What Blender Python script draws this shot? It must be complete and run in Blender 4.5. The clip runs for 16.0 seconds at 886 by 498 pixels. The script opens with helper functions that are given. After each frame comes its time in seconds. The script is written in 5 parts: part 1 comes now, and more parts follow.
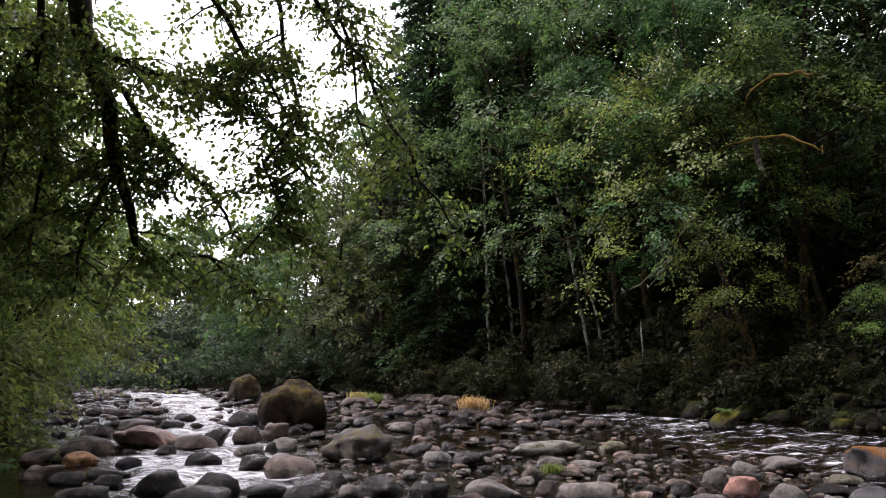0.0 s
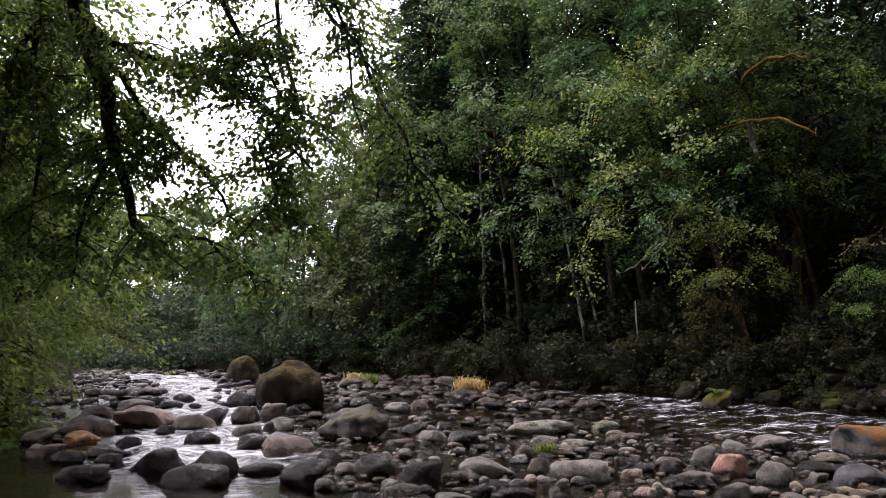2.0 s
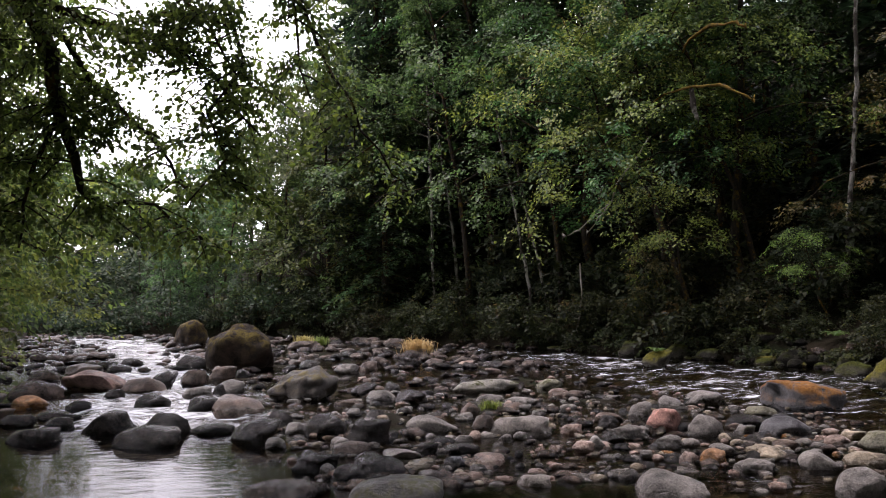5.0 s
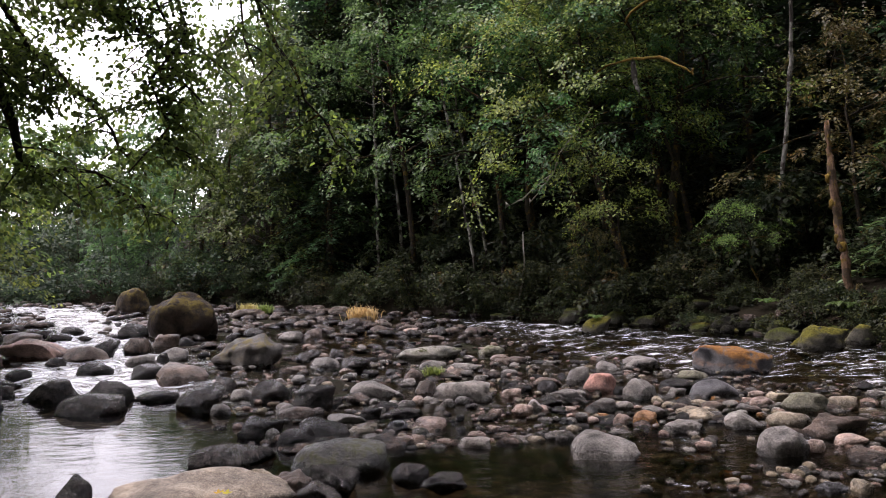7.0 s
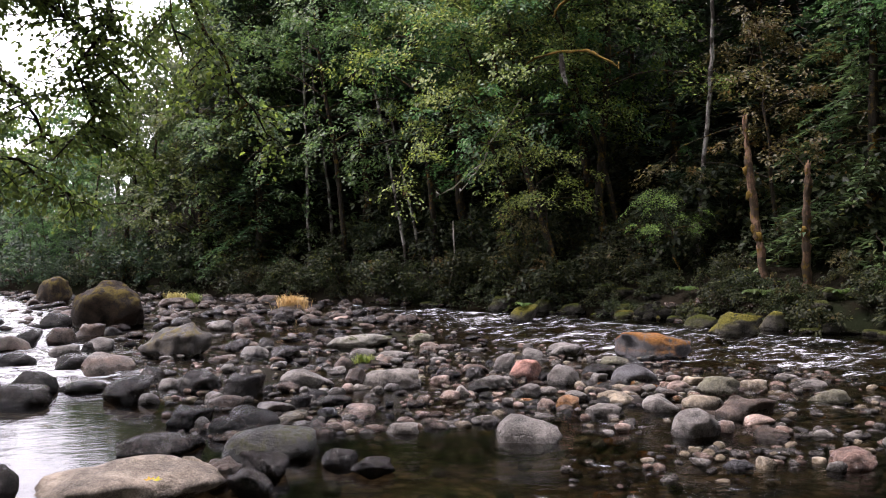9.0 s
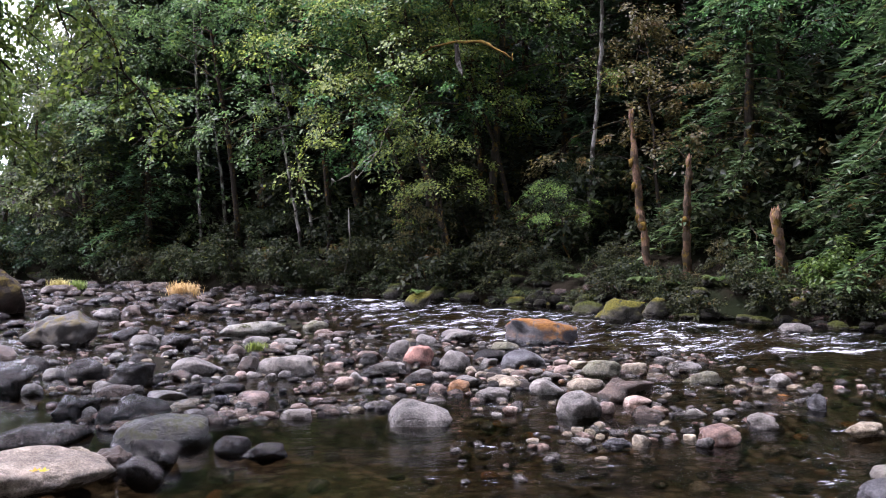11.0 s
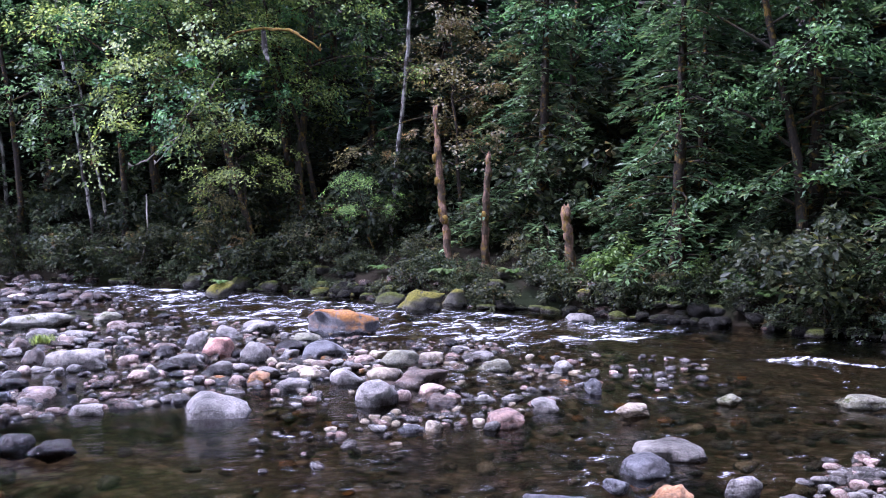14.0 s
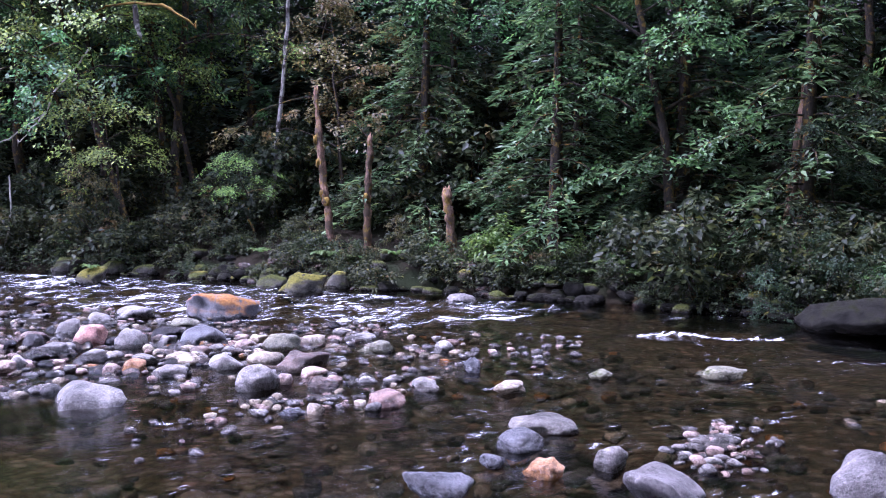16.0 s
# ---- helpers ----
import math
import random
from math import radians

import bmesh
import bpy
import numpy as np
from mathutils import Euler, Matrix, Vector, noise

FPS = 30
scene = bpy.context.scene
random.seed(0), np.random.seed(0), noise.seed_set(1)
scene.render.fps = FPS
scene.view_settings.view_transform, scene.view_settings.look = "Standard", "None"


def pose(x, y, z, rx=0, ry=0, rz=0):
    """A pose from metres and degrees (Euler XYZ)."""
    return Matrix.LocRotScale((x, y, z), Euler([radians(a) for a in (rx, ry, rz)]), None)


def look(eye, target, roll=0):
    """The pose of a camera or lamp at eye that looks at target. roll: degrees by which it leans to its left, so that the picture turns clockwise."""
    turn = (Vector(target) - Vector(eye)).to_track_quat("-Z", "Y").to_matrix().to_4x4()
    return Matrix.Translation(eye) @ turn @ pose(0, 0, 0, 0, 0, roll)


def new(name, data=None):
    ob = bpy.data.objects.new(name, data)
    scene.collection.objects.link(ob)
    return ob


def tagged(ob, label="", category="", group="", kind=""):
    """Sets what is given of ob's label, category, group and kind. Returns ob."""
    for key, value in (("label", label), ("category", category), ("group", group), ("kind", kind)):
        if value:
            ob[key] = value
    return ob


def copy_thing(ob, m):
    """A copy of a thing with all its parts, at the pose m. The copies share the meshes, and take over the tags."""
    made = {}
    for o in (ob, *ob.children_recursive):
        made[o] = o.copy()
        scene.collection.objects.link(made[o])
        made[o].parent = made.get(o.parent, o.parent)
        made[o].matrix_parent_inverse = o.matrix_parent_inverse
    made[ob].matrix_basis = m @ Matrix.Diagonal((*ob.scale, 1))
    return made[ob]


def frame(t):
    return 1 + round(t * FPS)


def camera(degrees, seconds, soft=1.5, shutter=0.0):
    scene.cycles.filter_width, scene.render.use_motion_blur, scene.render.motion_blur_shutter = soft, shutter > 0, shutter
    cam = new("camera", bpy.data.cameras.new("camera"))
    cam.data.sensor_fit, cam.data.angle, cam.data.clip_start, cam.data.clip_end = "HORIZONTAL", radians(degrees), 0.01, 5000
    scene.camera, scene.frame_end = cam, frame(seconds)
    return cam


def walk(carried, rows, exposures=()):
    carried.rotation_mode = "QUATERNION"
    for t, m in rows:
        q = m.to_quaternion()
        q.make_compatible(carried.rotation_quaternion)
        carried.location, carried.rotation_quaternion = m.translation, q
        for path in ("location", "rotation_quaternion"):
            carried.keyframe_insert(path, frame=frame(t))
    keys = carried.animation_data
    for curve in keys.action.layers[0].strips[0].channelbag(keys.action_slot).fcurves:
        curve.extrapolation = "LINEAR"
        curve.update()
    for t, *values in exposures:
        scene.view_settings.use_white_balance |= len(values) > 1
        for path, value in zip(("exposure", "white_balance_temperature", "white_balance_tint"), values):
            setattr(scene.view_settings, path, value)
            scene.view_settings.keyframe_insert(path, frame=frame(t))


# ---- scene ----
cam = camera(53.5, 16.0, soft=1.0)

# seconds, x, y, z, heading to the right, pitch, lean to the right
PATH = [
    (0, -0.065, 0.650, 1.596, 0.00, 6.57, 0.27),
    (0.5, -0.054, 0.616, 1.593, 0.01, 6.25, 0.21),
    (1, -0.044, 0.580, 1.590, 0.03, 5.90, 0.23),
    (1.5, -0.036, 0.543, 1.587, 0.01, 5.66, 0.28),
    (2, -0.028, 0.505, 1.585, 0.15, 5.39, 0.29),
    (2.5, -0.022, 0.466, 1.584, 0.41, 5.04, 0.33),
    (3, -0.016, 0.425, 1.583, 0.83, 4.72, 0.35),
    (3.5, -0.011, 0.384, 1.583, 1.39, 4.38, 0.31),
    (4, -0.007, 0.343, 1.583, 2.08, 3.97, 0.39),
    (6.5, 0.002, 0.128, 1.591, 5.87, 1.27, 0.74),
    (7, 0.002, 0.085, 1.593, 6.97, 0.81, 0.61),
    (7.5, 0.001, 0.042, 1.597, 8.05, 0.50, 0.60),
    (8, 0.000, 0.000, 1.600, 9.05, 0.36, 0.51),
    (8.5, -0.002, -0.042, 1.604, 10.05, 0.18, 0.53),
    (9, -0.004, -0.083, 1.608, 11.44, -0.01, 0.48),
    (11.5, -0.023, -0.277, 1.632, 20.36, -1.08, -0.01),
    (12, -0.028, -0.312, 1.637, 22.71, -1.01, -0.16),
    (12.5, -0.033, -0.345, 1.643, 24.75, -1.09, -0.38),
    (13, -0.038, -0.377, 1.649, 26.88, -1.19, -0.75),
    (13.5, -0.044, -0.407, 1.655, 28.72, -1.33, -0.94),
    (14, -0.050, -0.435, 1.661, 30.72, -1.48, -0.97),
    (14.5, -0.056, -0.461, 1.667, 32.60, -1.83, -0.98),
    (15, -0.062, -0.485, 1.673, 34.34, -2.18, -0.93),
    (15.5, -0.068, -0.507, 1.679, 36.29, -2.41, -0.89),
    (16, -0.074, -0.526, 1.686, 38.31, -2.62, -0.82),
]


def view(x, y, z, heading, pitch, lean):
    h, p = radians(heading), radians(pitch)
    way = Vector((math.sin(h) * math.cos(p), math.cos(h) * math.cos(p), math.sin(p)))
    return look((x, y, z), Vector((x, y, z)) + way, -lean)


EXPOSURES = [(0, -0.05, 6600, 25), (4.2, -0.1, 6600, 25), (6.4, -0.1, 6600, 25), (7.2, 0.32, 6570, 25), (7.7, 0.47, 6550, 25), (9.2, 0.5, 6500, 26), (11.3, 1.05, 5800, 30), (12.5, 1.25, 5500, 34), (14, 1.52, 5150, 38), (16, 1.68, 5050, 44)]
walk(cam, [(r[0], view(*r[1:])) for r in PATH], EXPOSURES)

# ---------------------------------------------------------------- light
SUN_HEADING, SUN_HEIGHT = -62.0, 64.0
world = bpy.data.worlds.new("sky")
world.use_nodes = True
scene.world = world
wn = world.node_tree
sky = wn.nodes.new("ShaderNodeTexSky")
sky.sky_type, sky.sun_disc = "NISHITA", False
sky.sun_elevation, sky.sun_rotation = radians(SUN_HEIGHT), radians(SUN_HEADING)
sky.air_density, sky.dust_density, sky.ozone_density = 1.0, 2.5, 0.6
wn.nodes["Background"].inputs["Strength"].default_value = 0.1
veil = wn.nodes.new("ShaderNodeMix")  # an even white cloud cover over the clear sky
veil.data_type = "RGBA"
veil.inputs["Factor"].default_value = 0.75
veil.inputs["B"].default_value = (41.0, 42.0, 43.8, 1)
wn.links.new(sky.outputs[0], veil.inputs["A"])
wn.links.new(veil.outputs["Result"], wn.nodes["Background"].inputs["Color"])

sun = new("sun", bpy.data.lights.new("sun", "SUN"))
sun.data.energy, sun.data.angle, sun.data.color = 3.8, radians(8), (1.0, 0.96, 0.89)
h, e = radians(SUN_HEADING), radians(SUN_HEIGHT)
SUN_DIR = Vector((math.sin(h) * math.cos(e), math.cos(h) * math.cos(e), math.sin(e)))
sun.matrix_world = look(SUN_DIR * 60, (0, 0, 0))


# ---------------------------------------------------------------- materials
def material(name):
    m = bpy.data.materials.new(name)
    m.use_nodes = True
    return m, m.node_tree, m.node_tree.nodes["Principled BSDF"]


def node(nt, kind, **values):
    n = nt.nodes.new("ShaderNode" + kind)
    for k, v in values.items():
        n.inputs[k.replace("_", " ")].default_value = v
    return n


def noise_node(nt, vector, scale, detail=4.0, rough=0.55):
    n = node(nt, "TexNoise", Scale=scale, Detail=detail, Roughness=rough)
    nt.links.new(vector, n.inputs["Vector"])
    return n.outputs["Fac"]


def ramp(nt, fac, *stops):
    r = nt.nodes.new("ShaderNodeValToRGB")
    els = r.color_ramp.elements
    while len(els) < len(stops):
        els.new(0.5)
    for el, (p, c) in zip(els, stops):
        el.position = p
        el.color = (*c, 1) if len(c) == 3 else c
    nt.links.new(fac, r.inputs["Fac"])
    return r.outputs["Color"]


def mix(nt, fac, a, b):
    m = nt.nodes.new("ShaderNodeMix")
    m.data_type = "RGBA"
    for sock, v in ((m.inputs["Factor"], fac), (m.inputs["A"], a), (m.inputs["B"], b)):
        if hasattr(v, "is_linked"):
            nt.links.new(v, sock)
        elif isinstance(v, tuple):
            sock.default_value = (*v, 1)
        else:
            sock.default_value = v
    return m.outputs["Result"]


def maths(nt, op, a, b=0.0, clamp=False):
    m = nt.nodes.new("ShaderNodeMath")
    m.operation, m.use_clamp = op, clamp
    for sock, v in ((m.inputs[0], a), (m.inputs[1], b)):
        if hasattr(v, "is_linked"):
            nt.links.new(v, sock)
        else:
            sock.default_value = v
    return m.outputs[0]


def bump(nt, bsdf, height, strength, distance):
    b = node(nt, "Bump", Strength=strength, Distance=distance)
    nt.links.new(height, b.inputs["Height"])
    nt.links.new(b.outputs["Normal"], bsdf.inputs["Normal"])


def place_vec(nt, own=True):
    """World position, shifted by each object's own random number so that repeats differ."""
    g = nt.nodes.new("ShaderNodeNewGeometry")
    if not own:
        return g.outputs["Position"]
    o = nt.nodes.new("ShaderNodeObjectInfo")
    a = nt.nodes.new("ShaderNodeVectorMath")
    a.operation = "MULTIPLY_ADD"
    nt.links.new(o.outputs["Random"], a.inputs[0])
    a.inputs[1].default_value = (37.0, 19.0, 53.0)
    nt.links.new(g.outputs["Position"], a.inputs[2])
    return a.outputs[0]


def up_mask(nt, low, high):
    g = nt.nodes.new("ShaderNodeNewGeometry")
    s = nt.nodes.new("ShaderNodeSeparateXYZ")
    nt.links.new(g.outputs["Normal"], s.inputs[0])
    r = node(nt, "MapRange", From_Min=low, From_Max=high)
    r.interpolation_type = "SMOOTHSTEP"
    nt.links.new(s.outputs["Z"], r.inputs["Value"])
    return r.outputs["Result"]


def rock_material(name, dark, light, rough=0.6, over=None, amount=0.5, low=0.1, high=0.75, vary=0.0):
    """Stone of two tones in blotches and grain; over: a second cover (moss, lichen, rust) that grows in patches on its upper side."""
    m, nt, bsdf = material(name)
    bsdf.inputs["Specular IOR Level"].default_value = 0.45
    dark, light = tuple(c * 0.82 for c in dark), tuple(c * 1.2 for c in light)
    rough *= 0.8
    v = place_vec(nt)
    big, fine = noise_node(nt, v, 5.0, 8, 0.68), noise_node(nt, v, 60.0, 5, 0.7)
    both = maths(nt, "MULTIPLY_ADD", big, 0.65)
    nt.nodes[-1].inputs[2].default_value = 0.0
    both = maths(nt, "ADD", both, maths(nt, "MULTIPLY", fine, 0.35))
    col = ramp(nt, both, (0.37, tuple(c * 0.45 for c in dark)), (0.5, tuple((a + b) / 2 for a, b in zip(dark, light))), (0.65, tuple(c * 1.5 for c in light)))
    if vary:
        info = nt.nodes.new("ShaderNodeObjectInfo")
        hsv = nt.nodes.new("ShaderNodeHueSaturation")
        nt.links.new(col, hsv.inputs["Color"])
        nt.links.new(maths(nt, "ADD", maths(nt, "MULTIPLY", info.outputs["Random"], vary * 2), 1 - vary), hsv.inputs["Value"])
        col = hsv.outputs["Color"]
    speck = ramp(nt, noise_node(nt, v, 120.0, 2), (0.61, (0, 0, 0)), (0.72, (0.85, 0.85, 0.85)))
    col = mix(nt, maths(nt, "MULTIPLY", speck, 0.35), col, tuple(min(1, c * 1.9 + 0.006) for c in light))
    if over:
        patch = ramp(nt, noise_node(nt, v, 5.0, 5, 0.7), (0.62 - amount * 0.45, (0, 0, 0)), (0.72 - amount * 0.45, (1, 1, 1)))
        fac = maths(nt, "MULTIPLY", patch, up_mask(nt, low, high))
        tone = ramp(nt, noise_node(nt, v, 30.0, 4), (0.3, over[0]), (0.7, over[1]))
        col = mix(nt, fac, col, tone)
        r = node(nt, "MapRange", To_Min=rough, To_Max=0.95)
        nt.links.new(fac, r.inputs["Value"])
        nt.links.new(r.outputs["Result"], bsdf.inputs["Roughness"])
    else:
        bsdf.inputs["Roughness"].default_value = rough
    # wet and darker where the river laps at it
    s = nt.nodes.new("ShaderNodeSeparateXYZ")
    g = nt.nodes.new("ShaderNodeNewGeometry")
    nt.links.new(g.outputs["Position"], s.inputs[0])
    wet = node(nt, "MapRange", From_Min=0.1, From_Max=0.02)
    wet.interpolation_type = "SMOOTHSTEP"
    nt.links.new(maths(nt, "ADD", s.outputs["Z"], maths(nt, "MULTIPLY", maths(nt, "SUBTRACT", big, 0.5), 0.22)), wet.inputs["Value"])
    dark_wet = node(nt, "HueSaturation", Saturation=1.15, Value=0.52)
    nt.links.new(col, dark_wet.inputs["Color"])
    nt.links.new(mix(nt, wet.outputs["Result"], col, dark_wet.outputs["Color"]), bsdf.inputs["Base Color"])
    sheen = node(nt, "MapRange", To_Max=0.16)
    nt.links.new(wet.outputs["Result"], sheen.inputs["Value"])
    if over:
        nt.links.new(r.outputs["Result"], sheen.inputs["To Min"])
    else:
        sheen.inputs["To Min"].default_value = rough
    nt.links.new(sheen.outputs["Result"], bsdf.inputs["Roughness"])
    bump(nt, bsdf, maths(nt, "ADD", maths(nt, "MULTIPLY", big, 2.4), fine), 0.9, 0.045)
    return m


MOSS = ((0.02, 0.026, 0.006), (0.07, 0.078, 0.014))
BRIGHT_MOSS = ((0.025, 0.038, 0.006), (0.1, 0.12, 0.022))
YELLOW_MOSS = ((0.04, 0.04, 0.008), (0.15, 0.135, 0.022))
ROCK = {
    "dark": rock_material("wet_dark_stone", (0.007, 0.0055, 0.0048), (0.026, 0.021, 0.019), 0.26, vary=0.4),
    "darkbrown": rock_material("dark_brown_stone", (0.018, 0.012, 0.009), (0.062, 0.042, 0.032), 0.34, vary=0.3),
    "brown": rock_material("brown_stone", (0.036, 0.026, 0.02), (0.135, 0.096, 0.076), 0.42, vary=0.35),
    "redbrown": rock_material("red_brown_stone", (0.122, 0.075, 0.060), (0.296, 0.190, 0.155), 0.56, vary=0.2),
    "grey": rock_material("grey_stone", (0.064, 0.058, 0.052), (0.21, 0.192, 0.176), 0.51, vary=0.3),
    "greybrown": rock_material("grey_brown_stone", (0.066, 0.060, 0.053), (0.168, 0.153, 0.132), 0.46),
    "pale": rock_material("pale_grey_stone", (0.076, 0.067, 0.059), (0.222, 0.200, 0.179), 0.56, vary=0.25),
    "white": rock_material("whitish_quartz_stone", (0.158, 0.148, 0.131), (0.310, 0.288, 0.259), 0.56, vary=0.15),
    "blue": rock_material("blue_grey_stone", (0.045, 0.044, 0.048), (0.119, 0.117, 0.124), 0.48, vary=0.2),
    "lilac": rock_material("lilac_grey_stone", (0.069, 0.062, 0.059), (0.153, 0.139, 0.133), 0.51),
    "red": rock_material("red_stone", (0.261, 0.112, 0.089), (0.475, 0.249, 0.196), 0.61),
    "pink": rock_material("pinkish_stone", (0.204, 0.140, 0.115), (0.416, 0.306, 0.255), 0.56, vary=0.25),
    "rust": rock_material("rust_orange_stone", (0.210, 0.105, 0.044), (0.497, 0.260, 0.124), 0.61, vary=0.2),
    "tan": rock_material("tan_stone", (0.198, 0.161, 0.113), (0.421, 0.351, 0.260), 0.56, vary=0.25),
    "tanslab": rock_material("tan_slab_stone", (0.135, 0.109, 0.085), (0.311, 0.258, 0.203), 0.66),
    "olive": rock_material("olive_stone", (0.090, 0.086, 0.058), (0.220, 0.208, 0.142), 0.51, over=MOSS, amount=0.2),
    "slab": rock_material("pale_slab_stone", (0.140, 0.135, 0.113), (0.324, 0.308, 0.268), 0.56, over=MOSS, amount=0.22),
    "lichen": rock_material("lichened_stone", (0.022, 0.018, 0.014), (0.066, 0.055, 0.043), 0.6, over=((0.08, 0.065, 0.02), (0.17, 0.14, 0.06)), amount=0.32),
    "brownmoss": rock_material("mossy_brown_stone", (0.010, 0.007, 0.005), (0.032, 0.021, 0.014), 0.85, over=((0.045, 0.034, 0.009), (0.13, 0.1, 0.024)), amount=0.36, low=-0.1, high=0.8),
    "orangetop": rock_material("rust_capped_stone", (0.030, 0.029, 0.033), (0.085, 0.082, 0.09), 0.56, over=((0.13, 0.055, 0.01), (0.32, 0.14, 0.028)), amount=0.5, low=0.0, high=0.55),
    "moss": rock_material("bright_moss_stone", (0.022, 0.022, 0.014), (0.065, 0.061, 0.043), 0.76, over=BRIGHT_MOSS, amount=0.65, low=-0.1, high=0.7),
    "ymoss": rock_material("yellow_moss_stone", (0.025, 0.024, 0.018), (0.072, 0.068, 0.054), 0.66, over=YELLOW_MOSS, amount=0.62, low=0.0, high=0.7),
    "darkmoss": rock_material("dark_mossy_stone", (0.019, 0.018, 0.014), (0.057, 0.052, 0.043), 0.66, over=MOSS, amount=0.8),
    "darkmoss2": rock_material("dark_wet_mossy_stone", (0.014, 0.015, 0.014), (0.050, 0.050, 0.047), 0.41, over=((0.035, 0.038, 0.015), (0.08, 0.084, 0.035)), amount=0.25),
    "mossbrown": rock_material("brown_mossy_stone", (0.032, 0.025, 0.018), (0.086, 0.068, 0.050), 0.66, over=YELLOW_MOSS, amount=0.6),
    # colour blackened to hold the shadow of the foliage hanging over the bank
    "bankrock": rock_material("shade_darkened_bank_stone", (0.005, 0.005, 0.004), (0.016, 0.015, 0.012), 0.80, over=((0.006, 0.008, 0.003), (0.02, 0.022, 0.006)), amount=0.2),
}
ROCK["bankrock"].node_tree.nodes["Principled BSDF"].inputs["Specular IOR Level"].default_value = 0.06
for shaded in ("brownmoss", "darkmoss", "mossbrown", "ymoss", "moss"):
    ROCK[shaded].node_tree.nodes["Principled BSDF"].inputs["Specular IOR Level"].default_value = 0.15
WORDS = {
    "dark": "dark wet rounded river rock standing in shallow water", "darkbrown": "dark brown rounded river boulder among cobbles",
    "brown": "brown rounded river rock on the cobble bar", "redbrown": "reddish brown flat river rock among cobbles",
    "grey": "smooth grey river rock on the cobble bar", "greybrown": "wet grey-brown river rock half under water",
    "pale": "pale grey angular river rock on the cobble bar", "white": "small whitish river rock standing in the shallows",
    "blue": "blue-grey rounded river rock in the shallows", "lilac": "lilac-grey large rounded river rock by the shore",
    "red": "brick-red rounded river rock on the cobble bar", "pink": "small pinkish river rock on the cobble bar",
    "rust": "rust-orange river rock among grey cobbles", "tan": "tan rounded river rock on the cobble bar",
    "tanslab": "large tan-brown flat rock slab with yellow leaf", "olive": "olive-grey river rock with thin moss",
    "slab": "flat pale grey slab with thin green moss", "lichen": "grey boulder with yellowish lichen on its top",
    "brownmoss": "large dark brown boulder with yellow-brown moss", "orangetop": "large grey rock capped with rust-orange algae",
    "moss": "rock covered with bright green moss by the bank", "ymoss": "bank rock covered with yellow-green moss",
    "darkmoss": "dark mossy rock under the far bank", "darkmoss2": "dark wet rock with thin olive moss",
    "mossbrown": "brown flat bank rock with yellow moss", "bankrock": "large mossy rock jutting from the far bank, darkened for shade",
}


def leaf_material(name, dark, light, autumn=0.0, shine=0.52, through_light=0.42, gloss=0.4):
    m, nt, bsdf = material(name)
    dark, light = tuple(c * k for c, k in zip(dark, (0.95, 0.89, 1.2))), tuple(c * k for c, k in zip(light, (0.99, 0.94, 1.2)))
    g = nt.nodes.new("ShaderNodeNewGeometry")
    info = nt.nodes.new("ShaderNodeObjectInfo")
    col = ramp(nt, g.outputs["Random Per Island"], (0.0, dark), (0.6, tuple((a + b) / 2 for a, b in zip(dark, light))), (0.94, light), (1.0, tuple((a + b) / 2 for a, b in zip(light, (0.15, 0.15, 0.03)))))
    v = place_vec(nt, False)
    patch = noise_node(nt, v, 0.55, 3)
    hsv = node(nt, "HueSaturation", Saturation=1.08)
    nt.links.new(col, hsv.inputs["Color"])
    nt.links.new(maths(nt, "ADD", maths(nt, "MULTIPLY", info.outputs["Random"], 0.05), 0.482), hsv.inputs["Hue"])
    nt.links.new(maths(nt, "ADD", maths(nt, "MULTIPLY", patch, 1.2), 0.4), hsv.inputs["Value"])
    col = hsv.outputs["Color"]
    if autumn:
        pick = ramp(nt, noise_node(nt, v, 1.1, 3), (0.7 - autumn * 0.4, (0, 0, 0)), (0.8 - autumn * 0.4, (1, 1, 1)))
        col = mix(nt, pick, col, (0.12, 0.075, 0.028))
    bsdf.inputs["Roughness"].default_value = shine
    bsdf.inputs["Specular IOR Level"].default_value = gloss
    nt.links.new(col, bsdf.inputs["Base Color"])
    tr = nt.nodes.new("ShaderNodeBsdfTranslucent")
    bright = node(nt, "HueSaturation", Hue=0.5, Saturation=1.0, Value=1.5)
    nt.links.new(col, bright.inputs["Color"])
    nt.links.new(bright.outputs["Color"], tr.inputs["Color"])
    ms = nt.nodes.new("ShaderNodeMixShader")
    ms.inputs[0].default_value = through_light
    nt.links.new(bsdf.outputs[0], ms.inputs[1])
    nt.links.new(tr.outputs[0], ms.inputs[2])
    nt.links.new(ms.outputs[0], nt.nodes["Material Output"].inputs["Surface"])
    return m


ALDER_LEAF = leaf_material("alder_leaf", (0.026, 0.054, 0.018), (0.108, 0.19, 0.05))
MAPLE_LEAF = leaf_material("maple_leaf", (0.042, 0.082, 0.02), (0.22, 0.3, 0.06))
YELLOW_LEAF = leaf_material("yellowing_leaf", (0.033, 0.055, 0.014), (0.11, 0.145, 0.033), autumn=0.1)
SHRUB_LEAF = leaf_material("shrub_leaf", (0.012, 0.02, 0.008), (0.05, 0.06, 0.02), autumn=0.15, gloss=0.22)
BRIGHT_LEAF = leaf_material("bright_shrub_leaf", (0.03, 0.065, 0.014), (0.11, 0.18, 0.035))
RUST_LEAF = leaf_material("rusty_leaf", (0.04, 0.04, 0.014), (0.13, 0.1, 0.035), autumn=0.3)
RUSSET_LEAF = leaf_material("russet_leaf", (0.03, 0.03, 0.012), (0.1, 0.08, 0.03), autumn=0.25)
